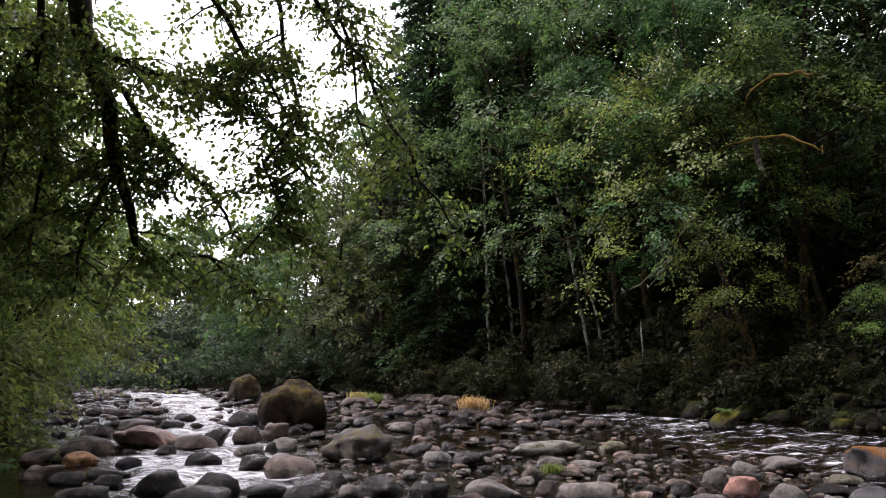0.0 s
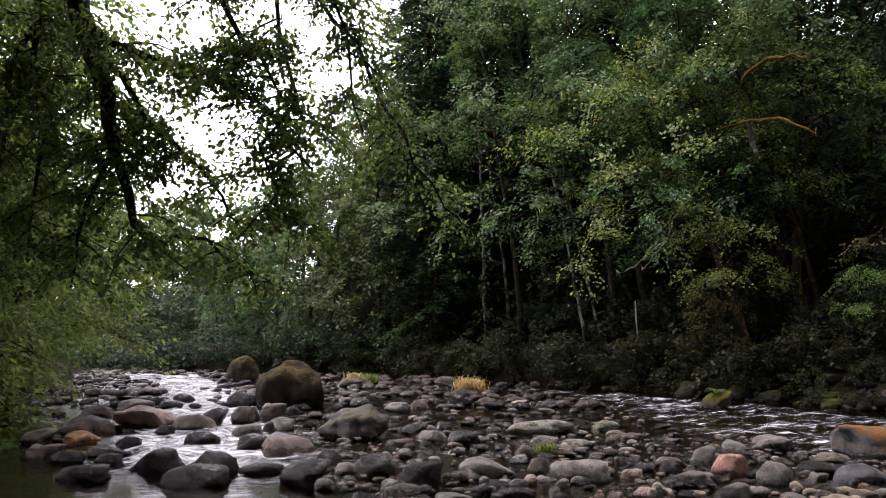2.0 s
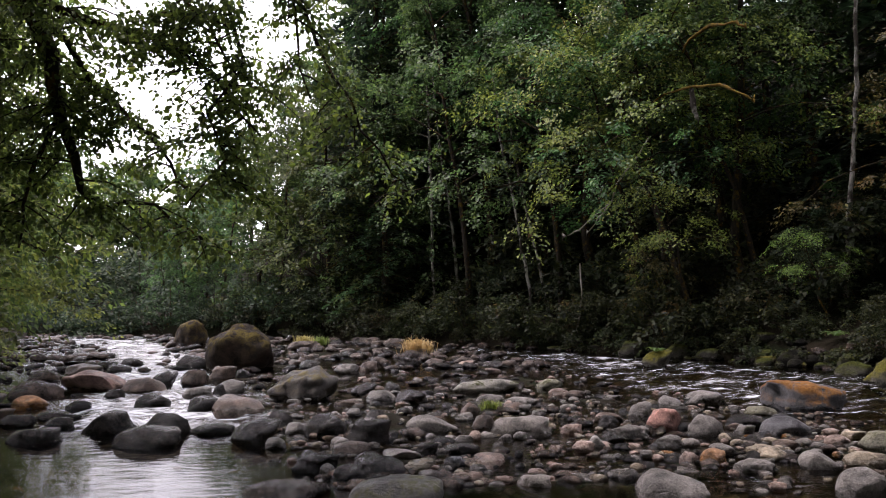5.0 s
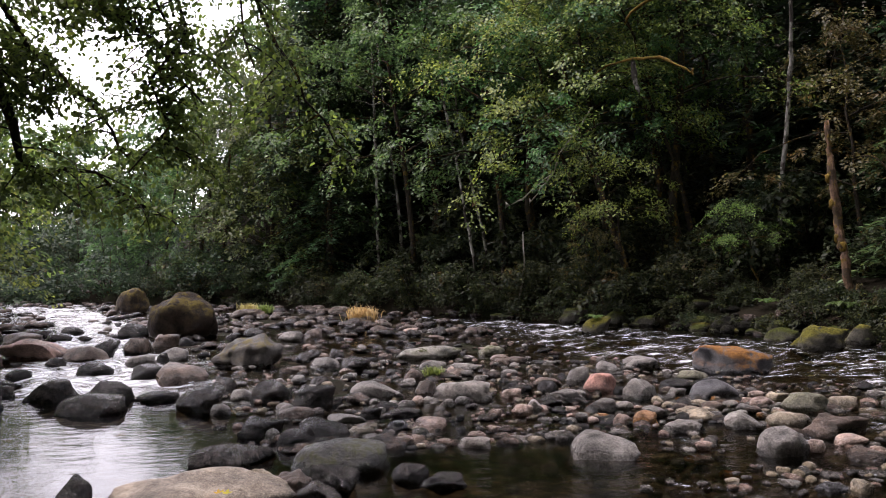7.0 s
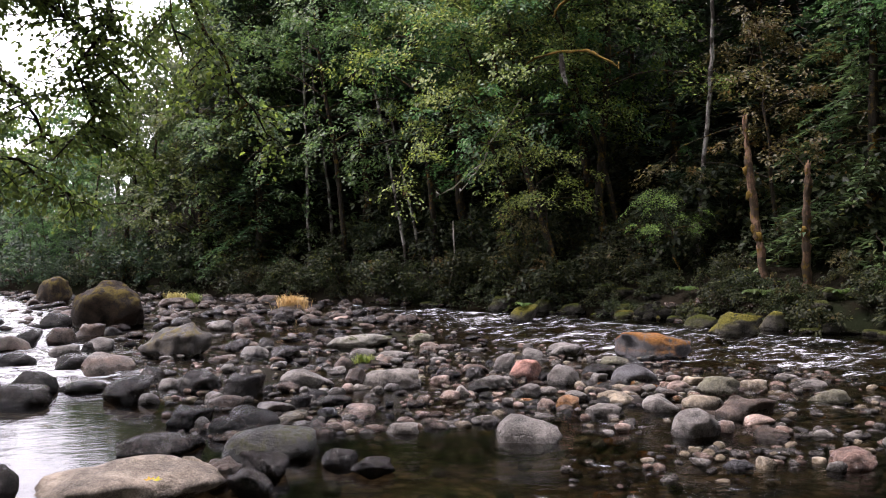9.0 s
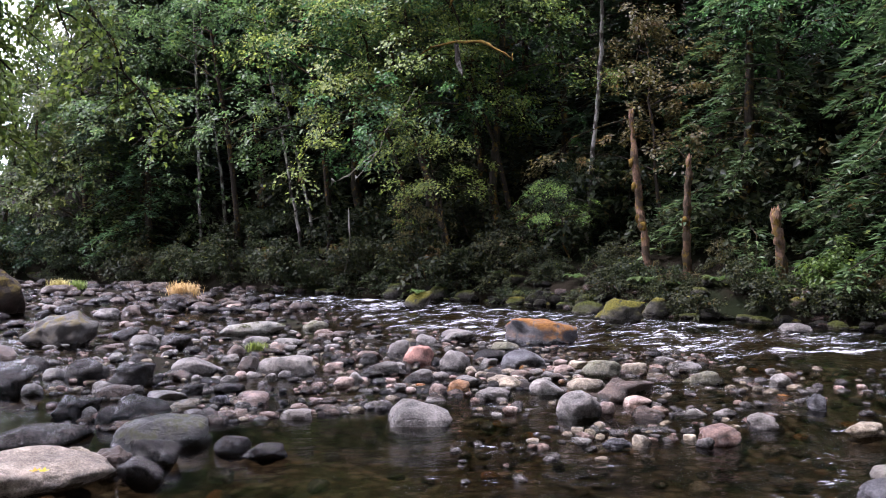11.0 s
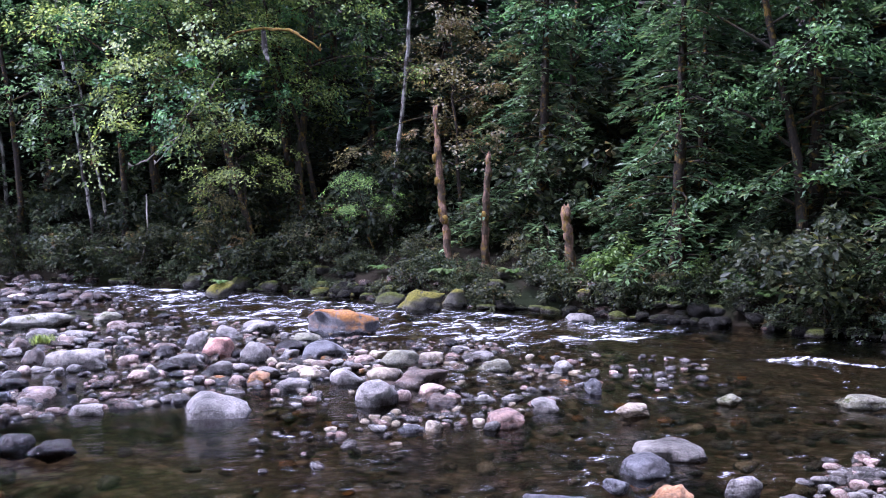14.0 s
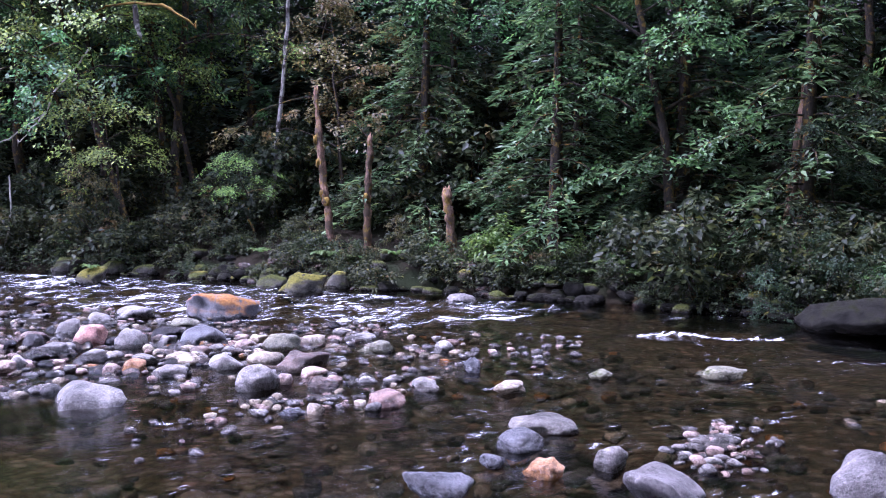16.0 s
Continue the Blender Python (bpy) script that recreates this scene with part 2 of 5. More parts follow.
# leaf tones darkened to carry the shade under the alders; far scrub shares them
UNDER_LEAF = leaf_material("shade_darkened_leaf", (0.012, 0.025, 0.011), (0.046, 0.072, 0.027), autumn=0.06, through_light=0.3, gloss=0.2)
WILLOW_LEAF = leaf_material("willow_leaf", (0.055, 0.085, 0.022), (0.22, 0.28, 0.06), through_light=0.55)
NEEDLES = leaf_material("conifer_needles", (0.015, 0.035, 0.014), (0.042, 0.082, 0.034), through_light=0.2)
CEDAR = leaf_material("cedar_fronds", (0.026, 0.056, 0.018), (0.08, 0.135, 0.042), through_light=0.3)
FERN = leaf_material("fern_fronds", (0.035, 0.07, 0.014), (0.1, 0.15, 0.035))
GRASS = leaf_material("green_grass", (0.07, 0.12, 0.02), (0.18, 0.25, 0.05))
STRAW = leaf_material("straw_grass", (0.27, 0.22, 0.065), (0.56, 0.47, 0.17), through_light=0.3)
NEAR_LEAF = leaf_material("near_alder_leaf", (0.045, 0.072, 0.018), (0.16, 0.22, 0.042), through_light=0.55)


def bark_material(name, dark, light, patches=None, moss=0.0):
    m, nt, bsdf = material(name)
    v = place_vec(nt)
    st = nt.nodes.new("ShaderNodeMapping")
    st.inputs["Scale"].default_value = (1, 1, 0.25)
    nt.links.new(v, st.inputs["Vector"])
    n1, n2 = noise_node(nt, st.outputs[0], 30.0, 6, 0.65), noise_node(nt, v, 3.5, 4)
    col = ramp(nt, n1, (0.3, dark), (0.7, light))
    if patches:
        col = mix(nt, ramp(nt, n2, (0.47, (0, 0, 0)), (0.55, (1, 1, 1))), col, patches)
    if moss:
        f = ramp(nt, noise_node(nt, v, 6.0, 5, 0.7), (0.65 - moss * 0.35, (0, 0, 0)), (0.75 - moss * 0.35, (1, 1, 1)))
        col = mix(nt, f, col, ramp(nt, n1, (0.3, (0.05, 0.035, 0.006)), (0.7, (0.16, 0.1, 0.018))))
    bsdf.inputs["Roughness"].default_value = 0.9
    bsdf.inputs["Specular IOR Level"].default_value = 0.15
    nt.links.new(col, bsdf.inputs["Base Color"])
    bump(nt, bsdf, n1, 0.7, 0.02)
    return m


BARK = bark_material("dark_bark", (0.01, 0.008, 0.006), (0.036, 0.029, 0.022), moss=0.35)
PALE_BARK = bark_material("pale_alder_bark", (0.09, 0.085, 0.075), (0.3, 0.285, 0.255), patches=(0.035, 0.03, 0.025))
SNAG_BARK = bark_material("dead_snag_wood", (0.04, 0.026, 0.018), (0.18, 0.108, 0.07), patches=(0.05, 0.036, 0.024), moss=0.35)
MOSSY_BARK = bark_material("moss_hung_bark", (0.025, 0.02, 0.01), (0.07, 0.05, 0.022), moss=0.8)
DRY_WOOD = bark_material("bleached_dead_wood", (0.16, 0.145, 0.125), (0.38, 0.35, 0.31))


def soil_material():
    m, nt, bsdf = material("forest_floor_and_river_bed")
    v = place_vec(nt, False)
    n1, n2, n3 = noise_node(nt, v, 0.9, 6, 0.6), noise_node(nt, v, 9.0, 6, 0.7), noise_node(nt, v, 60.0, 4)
    # near-black floor tones: the wood's interior darkness is put into the soil colour
    shaded_floor_col = mix(nt, n2, (0.006, 0.005, 0.003), (0.018, 0.014, 0.008))
    shaded_floor_col = mix(nt, ramp(nt, n1, (0.5, (0, 0, 0)), (0.6, (1, 1, 1))), shaded_floor_col, (0.008, 0.011, 0.004))
    # pebbly bed below the waterline
    cells = node(nt, "TexVoronoi", Scale=9.0)
    nt.links.new(v, cells.inputs["Vector"])
    peb = ramp(nt, cells.outputs["Color"], (0.1, (0.035, 0.026, 0.016)), (0.5, (0.085, 0.062, 0.036)), (0.8, (0.15, 0.125, 0.085)), (1.0, (0.2, 0.11, 0.06)))
    edge = ramp(nt, cells.outputs["Distance"], (0.25, (1, 1, 1)), (0.6, (0.25, 0.22, 0.18)))
    bed = mix(nt, 0.75, (0.06, 0.045, 0.028), peb)
    mul = nt.nodes.new("ShaderNodeMix")
    mul.data_type, mul.blend_type = "RGBA", "MULTIPLY"
    mul.inputs["Factor"].default_value = 0.8
    nt.links.new(bed, mul.inputs["A"])
    nt.links.new(edge, mul.inputs["B"])
    s = nt.nodes.new("ShaderNodeSeparateXYZ")
    nt.links.new(v, s.inputs[0])
    r = node(nt, "MapRange", From_Min=-0.03, From_Max=0.01)
    nt.links.new(s.outputs["Z"], r.inputs["Value"])
    nt.links.new(mix(nt, r.outputs["Result"], mul.outputs["Result"], shaded_floor_col), bsdf.inputs["Base Color"])
    bsdf.inputs["Roughness"].default_value = 0.95
    bsdf.inputs["Specular IOR Level"].default_value = 0.08
    bump(nt, bsdf, maths(nt, "ADD", n2, n3), 0.8, 0.05)
    return m


SOIL = soil_material()


def water_material():
    m, nt, bsdf = material("river_water")
    v = place_vec(nt, False)
    st = nt.nodes.new("ShaderNodeMapping")
    st.inputs["Rotation"].default_value = (0, 0, radians(-60))
    st.inputs["Scale"].default_value = (0.4, 1.0, 1.0)
    nt.links.new(v, st.inputs["Vector"])
    at = nt.nodes.new("ShaderNodeAttribute")
    at.attribute_name = "rapid"
    n1, n2, n3 = noise_node(nt, st.outputs[0], 2.6, 3), noise_node(nt, st.outputs[0], 9.0, 4), noise_node(nt, st.outputs[0], 10.0, 8, 0.8)
    hgt = maths(nt, "ADD", n1, maths(nt, "MULTIPLY", n2, 0.8))
    hgt = maths(nt, "ADD", hgt, maths(nt, "MULTIPLY", noise_node(nt, st.outputs[0], 24.0, 3), 0.14))
    amp = maths(nt, "ADD", maths(nt, "MULTIPLY", at.outputs["Fac"], 0.3), 0.025)
    b = node(nt, "Bump", Distance=0.16)
    nt.links.new(amp, b.inputs["Strength"])
    nt.links.new(hgt, b.inputs["Height"])
    clear = nt.nodes.new("ShaderNodeBsdfTransparent")
    clear.inputs["Color"].default_value = (0.46, 0.43, 0.36, 1)
    gloss = node(nt, "BsdfGlossy", Roughness=0.03)
    fres = node(nt, "Fresnel", IOR=1.33)
    for n in (gloss, fres):
        nt.links.new(b.outputs["Normal"], n.inputs["Normal"])
    ms = nt.nodes.new("ShaderNodeMixShader")
    nt.links.new(fres.outputs[0], ms.inputs[0])
    nt.links.new(clear.outputs[0], ms.inputs[1])
    nt.links.new(gloss.outputs[0], ms.inputs[2])
    # white diffuse: foam of the rapids, plus painted sky glare in the side stream
    foam_and_glare = node(nt, "BsdfDiffuse")
    foam_and_glare.inputs["Color"].default_value = (0.75, 0.77, 0.8, 1)
    crest = maths(nt, "ADD", n3, maths(nt, "MULTIPLY", maths(nt, "SUBTRACT", at.outputs["Fac"], 1.0), 0.3))
    crest = maths(nt, "ADD", crest, maths(nt, "MULTIPLY", maths(nt, "SUBTRACT", noise_node(nt, st.outputs[0], 2.0, 3), 0.5), 0.45))
    fac = ramp(nt, maths(nt, "ADD", crest, maths(nt, "MULTIPLY", n2, 0.12)), (0.585, (0, 0, 0)), (0.73, (0.85, 0.85, 0.85)))
    mf = nt.nodes.new("ShaderNodeMixShader")
    nt.links.new(fac, mf.inputs[0])
    nt.links.new(ms.outputs[0], mf.inputs[1])
    nt.links.new(foam_and_glare.outputs[0], mf.inputs[2])
    nt.links.new(mf.outputs[0], nt.nodes["Material Output"].inputs["Surface"])
    return m


WATER = water_material()


# ---------------------------------------------------------------- mesh helpers
def mesh_from(name, verts, faces, mat, smooth=False):
    me = bpy.data.meshes.new(name)
    me.from_pydata([tuple(map(float, p)) for p in verts], [], [tuple(map(int, f)) for f in faces])
    me.materials.append(mat)
    if smooth:
        me.polygons.foreach_set("use_smooth", [True] * len(me.polygons))
    me.update()
    return me


def tri_mesh(name, verts, tris, mat, smooth=False, second=None, since=0):
    """A mesh from large arrays of points and triangles; those from number since on take the second material."""
    me = bpy.data.meshes.new(name)
    nv, nf = len(verts), len(tris)
    me.vertices.add(nv)
    me.vertices.foreach_set("co", np.asarray(verts, np.float32).ravel())
    me.loops.add(nf * 3)
    me.loops.foreach_set("vertex_index", np.asarray(tris, np.int32).ravel())
    me.polygons.add(nf)
    me.polygons.foreach_set("loop_start", np.arange(0, nf * 3, 3, dtype=np.int32))
    if smooth:
        me.polygons.foreach_set("use_smooth", np.ones(nf, bool))
    me.materials.append(mat)
    if second:
        me.materials.append(second)
        me.polygons.foreach_set("material_index", (np.arange(nf) >= since).astype(np.int32))
    me.update(calc_edges=True)
    me.validate()
    return me


def child(name, me, parent, label=""):
    ob = new(name, me)
    ob.parent = parent
    if label:
        ob["label"] = label
    return ob


def tube(points, radii, sides=6):
    """Points and triangles of a tapered, closed tube along a path."""
    pts = [Vector(p) for p in points]
    verts, tris = [], []
    ref = Vector((0.31, 0.87, 0.37))
    for i, p in enumerate(pts):
        d = (pts[min(i + 1, len(pts) - 1)] - pts[max(i - 1, 0)]).normalized()
        a = d.cross(ref).normalized()
        b = d.cross(a)
        for k in range(sides):
            w = 2 * math.pi * k / sides
            verts.append(p + (a * math.cos(w) + b * math.sin(w)) * radii[i])
    for i in range(len(pts) - 1):
        for k in range(sides):
            q, r = i * sides + k, i * sides + (k + 1) % sides
            tris += [(q, r, q + sides), (r, r + sides, q + sides)]
    end = len(verts)
    verts.append(pts[-1] + (pts[-1] - pts[-2]).normalized() * radii[-1])
    tris += [(end - sides + k, end - sides + (k + 1) % sides, end) for k in range(sides)]
    return np.array([tuple(v) for v in verts]), np.array(tris)


def join(pieces):
    """One array of points and one of triangles from several."""
    vs, ts, n = [], [], 0
    for v, t in pieces:
        vs.append(v)
        ts.append(t + n)
        n += len(v)
    return np.concatenate(vs), np.concatenate(ts)


def leaves(rng, spots, normals, size, slim=0.62, droop=None, flat=0.55):
    """Folded leaf blades at the spots; size: their mean length."""
    n = len(spots)
    nor = normals + rng.normal(0, flat, (n, 3))
    nor /= np.linalg.norm(nor, axis=1)[:, None] + 1e-9
    d = rng.normal(0, 1, (n, 3)) if droop is None else droop + rng.normal(0, 0.45, (n, 3))
    d -= nor * (d * nor).sum(1)[:, None]
    d /= np.linalg.norm(d, axis=1)[:, None] + 1e-9
    s = np.cross(nor, d)
    ln = (size * rng.uniform(0.6, 1.3, n))[:, None]
    w = ln * slim * 0.5
    v = np.empty((n, 4, 3))
    v[:, 0] = spots
    v[:, 1] = spots + d * ln * 0.45 + s * w + nor * w * 0.35
    v[:, 2] = spots + d * ln - nor * ln * 0.12
    v[:, 3] = spots + d * ln * 0.45 - s * w + nor * w * 0.35
    i = np.arange(n)[:, None] * 4
    t = np.stack([np.hstack([i, i + 2, i + 1]), np.hstack([i, i + 3, i + 2])], 1).reshape(-1, 3)
    return v.reshape(-1, 3), t


def broad_leaves(rng, spots, normals, size, slim=0.68, droop=None, flat=0.6):
    """Oval leaf blades for a tree that hangs close by."""
    n = len(spots)
    nor = normals + rng.normal(0, flat, (n, 3))
    nor /= np.linalg.norm(nor, axis=1)[:, None] + 1e-9
    d = rng.normal(0, 1, (n, 3)) if droop is None else droop + rng.normal(0, 0.6, (n, 3))
    d -= nor * (d * nor).sum(1)[:, None]
    d /= np.linalg.norm(d, axis=1)[:, None] + 1e-9
    s = np.cross(nor, d)
    ln = (size * rng.uniform(0.55, 1.3, n))[:, None]
    w = ln * slim * 0.5
    v = np.empty((n, 6, 3))
    v[:, 0] = spots
    for k, (u, q) in enumerate(((0.25, 0.85), (0.65, 0.9))):
        v[:, 1 + k] = spots + d * ln * u + s * w * q + nor * w * 0.3
        v[:, 5 - k] = spots + d * ln * u - s * w * q + nor * w * 0.3
    v[:, 3] = spots + d * ln - nor * ln * 0.15
    i = np.arange(n)[:, None] * 6
    t = np.stack([np.hstack([i, i + 3, i + 2]), np.hstack([i, i + 2, i + 1]), np.hstack([i, i + 4, i + 3]), np.hstack([i, i + 5, i + 4])], 1).reshape(-1, 3)
    return v.reshape(-1, 3), t


def spray(rng, centre, radius, count, size, slim=0.62, thick=0.12, slope=(0, 0, 0), tilt=0.24):
    """A loose, uneven fan of leafy twigs that leave its middle in all directions and hang towards their tips."""
    twigs = max(4, count // 11)
    lean = np.array(slope[:2]) + rng.normal(0, tilt, 2)
    a = rng.uniform(0, 2 * math.pi, twigs)
    length = radius * rng.uniform(0.35, 1.25, twigs)
    rise = np.cos(a) * lean[0] + np.sin(a) * lean[1] + rng.normal(0, 0.2, twigs)
    k = rng.integers(0, twigs, count)
    w = rng.uniform(0.05, 1.05, count) ** 0.8
    run = length[k] * w
    off = np.stack([np.cos(a[k]) * run, np.sin(a[k]) * run, rise[k] * run - 0.4 * run * run / radius], 1)
    off += rng.normal(0, 1, (count, 3)) * (0.035 + 0.4 * thick * radius)
    way = np.stack([np.cos(a[k]), np.sin(a[k]), rise[k] - 0.55], 1)
    nor = np.stack([-lean[0] + 0.2 * np.cos(a[k]), -lean[1] + 0.2 * np.sin(a[k]), np.full(count, 0.9)], 1)
    return leaves(rng, centre + off, nor, size, slim, way, 0.45)


# ---------------------------------------------------------------- ground, river
BANK_Y = (-60, -20, 0, 6.3, 9.4, 11.9, 14.2, 19.8, 27.0, 32.5, 38.0, 44.0, 60.0, 90.0)
BANK_X = (24, 17.5, 14.8, 13.6, 12.7, 11.9, 10.6, 8.1, 3.0, -1.8, -11.6, -22, -58, -130)
LEFT_Y = (-60, 0, 8, 12, 22, 38, 44, 60, 90)
LEFT_X = (-10, -6.4, -6.6, -8.0, -10.2, -15, -29, -75, -150)
BAR_Y = (7.5, 9.0, 10.0, 11.5, 13.5, 17.5, 22, 27, 32, 37)
BAR_LO = (-1.3, -1.4, -1.4, -1.8, -5.5, -7.5, -9.0, -10.2, -12.2, -13.5)
BAR_HI = (0.6, 6.5, 6.4, 4.8, 4.0, 3.2, 2.4, 1.4, -2.6, -10.5)


def bank_in(x, y):
    """How far a place lies behind the far bank's waterline."""
    return (x - np.interp(y, BANK_Y, BANK_X)) * 0.82


def left_in(x, y):
    return np.interp(y, LEFT_Y, LEFT_X) - x


def step(v, a, b):
    t = np.clip((v - a) / (b - a), 0, 1)
    return t * t * (3 - 2 * t)


def wave(x, y):
    return np.sin(x * 1.3 + 2 * np.sin(y * 0.7)) * np.cos(y * 1.1 + 1.5 * np.sin(x * 0.9)) + 0.5 * np.sin(x * 3.1 + y * 2.3) * np.cos(y * 2.7 - x)


CHANNEL_Y = (6.0, 8.3, 10.0, 11.2, 13.4, 15.5, 18.0, 20.3, 26.0, 33.0, 38.0)
CHANNEL_X = (-2.0, -2.3, -2.6, -2.9, -3.6, -3.9, -4.7, -5.1, -7.0, -10.2, -12)
CHANNEL_W = (1.3, 1.4, 1.4, 1.4, 1.4, 1.1, 1.05, 0.95, 1.0, 1.4, 1.6)


def channel(x, y):
    """The side stream that winds through the left half of the bar."""
    w = np.interp(y, CHANNEL_Y, CHANNEL_W)
    return step(w - np.abs(x - np.interp(y, CHANNEL_Y, CHANNEL_X)), -0.2, 0.25)


def on_bar(x, y):
    lo, hi = np.interp(y, BAR_Y, BAR_LO), np.interp(y, BAR_Y, BAR_HI)
    patch = step(1 - ((x - 5.6) / 2.6) ** 2 - ((y - 7.6) / 1.4) ** 2, -0.2, 0.4)
    return np.maximum(step(np.minimum(x - lo, hi - x), -0.6, 0.8) * step(y, 7.0, 8.6) * (1 - channel(x, y)), patch)


def ground_z(x, y):
    d, l = bank_in(x, y), left_in(x, y)
    near = 1.3 - y + 0.02 * x * x * (np.abs(x) < 8) - 0.6 * step(np.abs(x), 3, 8)
    w = wave(x, y)
    bed = -0.3 + 0.05 * w + on_bar(x, y) * (0.255 + 0.02 * w)
    shelf = step(x, 3.0, 5.5) * step(-y, -5.2, -3.0)
    bed = bed + 0.2 * shelf
    hill = 0.1 + 0.9 * step(x / np.maximum(y, 20), -0.2, -0.02)
    z = bed + step(d, -0.45, 0.35) * 0.75 + np.clip(d - 0.2, 0, 2.5) * 0.28 * hill + (np.clip(d - 2.7, 0, 16) * 0.62 + np.clip(d - 18, 0, 60) * 0.2) * hill
    z = z + step(l, -1.0, 0.8) * 0.6 + np.clip(l, 0, 30) * 0.1
    z = z + step(near, -0.5, 0.8) * 0.45 + np.clip(near - 0.8, 0, 20) * 0.1
    return z + 0.15 * w * step(np.maximum(d, l), 0.5, 3)


def axis(parts):
    return np.concatenate([np.arange(a, b, s) for a, b, s in parts])


def sheet(name, xs, ys, height, mat):
    gx, gy = np.meshgrid(xs, ys)
    v = np.stack([gx, gy, height(gx, gy)], -1).reshape(-1, 3)
    nx, ny = len(xs), len(ys)
    i = (np.arange(ny - 1)[:, None] * nx + np.arange(nx - 1)[None]).reshape(-1, 1)
    t = np.stack([np.hstack([i, i + 1, i + nx + 1]), np.hstack([i, i + nx + 1, i + nx])], 1).reshape(-1, 3)
    return new(name, tri_mesh(name, v, t, mat, True)), v


GX = axis([(-400, -60, 20), (-60, -16, 2.0), (-16, 16, 0.35), (16, 60, 2.0), (60, 420, 20)])
GY = axis([(-400, -40, 20), (-40, 0, 2.0), (0, 40, 0.35), (40, 90, 2.0), (90, 420, 20)])
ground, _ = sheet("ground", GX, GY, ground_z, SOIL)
tagged(ground, "river bed, with banks and steep forest floor darkened for shade", "ground", kind="structure")


def rapid(x, y):
    d = bank_in(x, y)
    hi = np.interp(y, BAR_Y, BAR_HI)
    chute = 0.95 * step(-d, 0.3, 1.5) * step(x - hi, -0.8, 0.8) * step(y, 7.5, 10.5) * step(-y, -31, -24)
    # raised in the side stream, where painted white adds to the sky's reflection
    left = (0.02 + (0.5 + 0.68 * channel(x, y)) * step(y, 9.5, 12)) * step(-x, -4, -2)
    broken = 0.62 * step(x, -0.3, 2.5) * step(-y, -12, -8)
    lines = 0.0
    for ax, ay, bx, by in ((8.3, 10.1, 9.6, 9.5), (9.5, 7.2, 10.9, 6.0)):
        u = np.clip(((x - ax) * (bx - ax) + (y - ay) * (by - ay)) / ((bx - ax) ** 2 + (by - ay) ** 2), 0, 1)
        lines = np.maximum(lines, 1.28 * np.exp(-((x - ax - u * (bx - ax)) ** 2 + (y - ay - u * (by - ay)) ** 2) / 0.06))
    return np.maximum(np.clip(np.maximum(np.maximum(chute, left), broken), 0, 1.2), lines)


WAVES = [(np.cos(b), np.sin(b), w, q) for b, w, q in zip(np.random.default_rng(3).normal(0.55, 0.6, 14), np.geomspace(3.0, 26, 14), np.random.default_rng(4).uniform(0, 6.28, 14))]


def water_z(x, y):
    """Crossing waves of many lengths, high where the river runs fast."""
    a = np.minimum(rapid(x, y), 1.2)
    return a * sum(0.036 / w ** 0.75 * np.sin(w * (cx * x + cy * y) + q + 0.8 * np.sin(0.7 * w * (cy * x - cx * y) + q)) for cx, cy, w, q in WAVES)


WX = axis([(-80, -16, 2.0), (-16, -8, 0.2), (-8, 8, 0.09), (8, 14.5, 0.14), (14.5, 26, 1.0)])
WY = axis([(-60, 1, 1.0), (1, 8, 0.13), (8, 24, 0.09), (24, 38, 0.25), (38, 64, 0.5)])
water, wv = sheet("water", WX, WY, water_z, WATER)
tagged(water, "shallow dark river with small white rapids", "river", kind="structure")
att = water.data.attributes.new("rapid", "FLOAT", "POINT")
att.data.foreach_set("value", rapid(wv[:, 0], wv[:, 1]).astype(np.float32))


# ---------------------------------------------------------------- rocks
def stone(rng, detail, planes=7, lump=0.16):
    """A water-worn stone about one across: a ball with worn flats and soft lumps."""
    bm = bmesh.new()
    bmesh.ops.create_icosphere(bm, subdivisions=detail, radius=1.0)
    v = np.array([q.co[:] for q in bm.verts])
    t = np.array([[q.index for q in f.verts] for f in bm.faces])
    bm.free()
    for _ in range(planes):
        n = rng.normal(0, 1, 3)
        n /= np.linalg.norm(n)
        over = np.maximum(v @ n - rng.uniform(0.36, 0.78), 0)
        v -= np.outer(over * rng.uniform(0.55, 0.9), n)
    v[:, 2] -= np.maximum(v[:, 2] - rng.uniform(0.4, 0.6), 0) * 0.3
    off = rng.uniform(-50, 50, 3)
    f = np.array([noise.noise(Vector(p * 1.4 + off)) + 0.4 * noise.noise(Vector(p * 3.5 - off)) + 0.15 * noise.noise(Vector(p * 8 + off)) for p in v])
    v = v * (1 + lump * f)[:, None]
    v -= (v.max(0) + v.min(0)) / 2
    v /= np.maximum(v.max(0) - v.min(0), 1e-6)
    return v, t


STONES = [stone(np.random.default_rng(100 + i), 3, 5 + i % 4, 0.2 + 0.03 * (i % 5)) for i in range(14)]
BOULDERS = [stone(np.random.default_rng(200 + i), 4, 5 + i % 4 if i else 3, 0.22 + 0.03 * (i % 4)) for i in range(14)]
SHAPES = {}
rock_count = [0]


def rock(x, y, wide, deep, high, turn, kind, base=0.0, name="river_rock"):
    """One rock that stands high above the water at its place, with about a third of it below."""
    i = rock_count[0] % len(STONES)
    rock_count[0] += 1
    fine = wide > 0.8 or y < 6.5
    key = (i, kind, fine)
    if key not in SHAPES:
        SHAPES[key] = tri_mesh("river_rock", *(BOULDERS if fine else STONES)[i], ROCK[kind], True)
    ob = new(name, SHAPES[key])
    full = high * 1.55
    ob.matrix_world = pose(x, y, base + high - full / 2, 0, 0, turn + (i % 3 - 1) * 7) @ Matrix.Diagonal((wide, deep, full, 1))
    return tagged(ob, WORDS[kind], "rock", "river rocks")


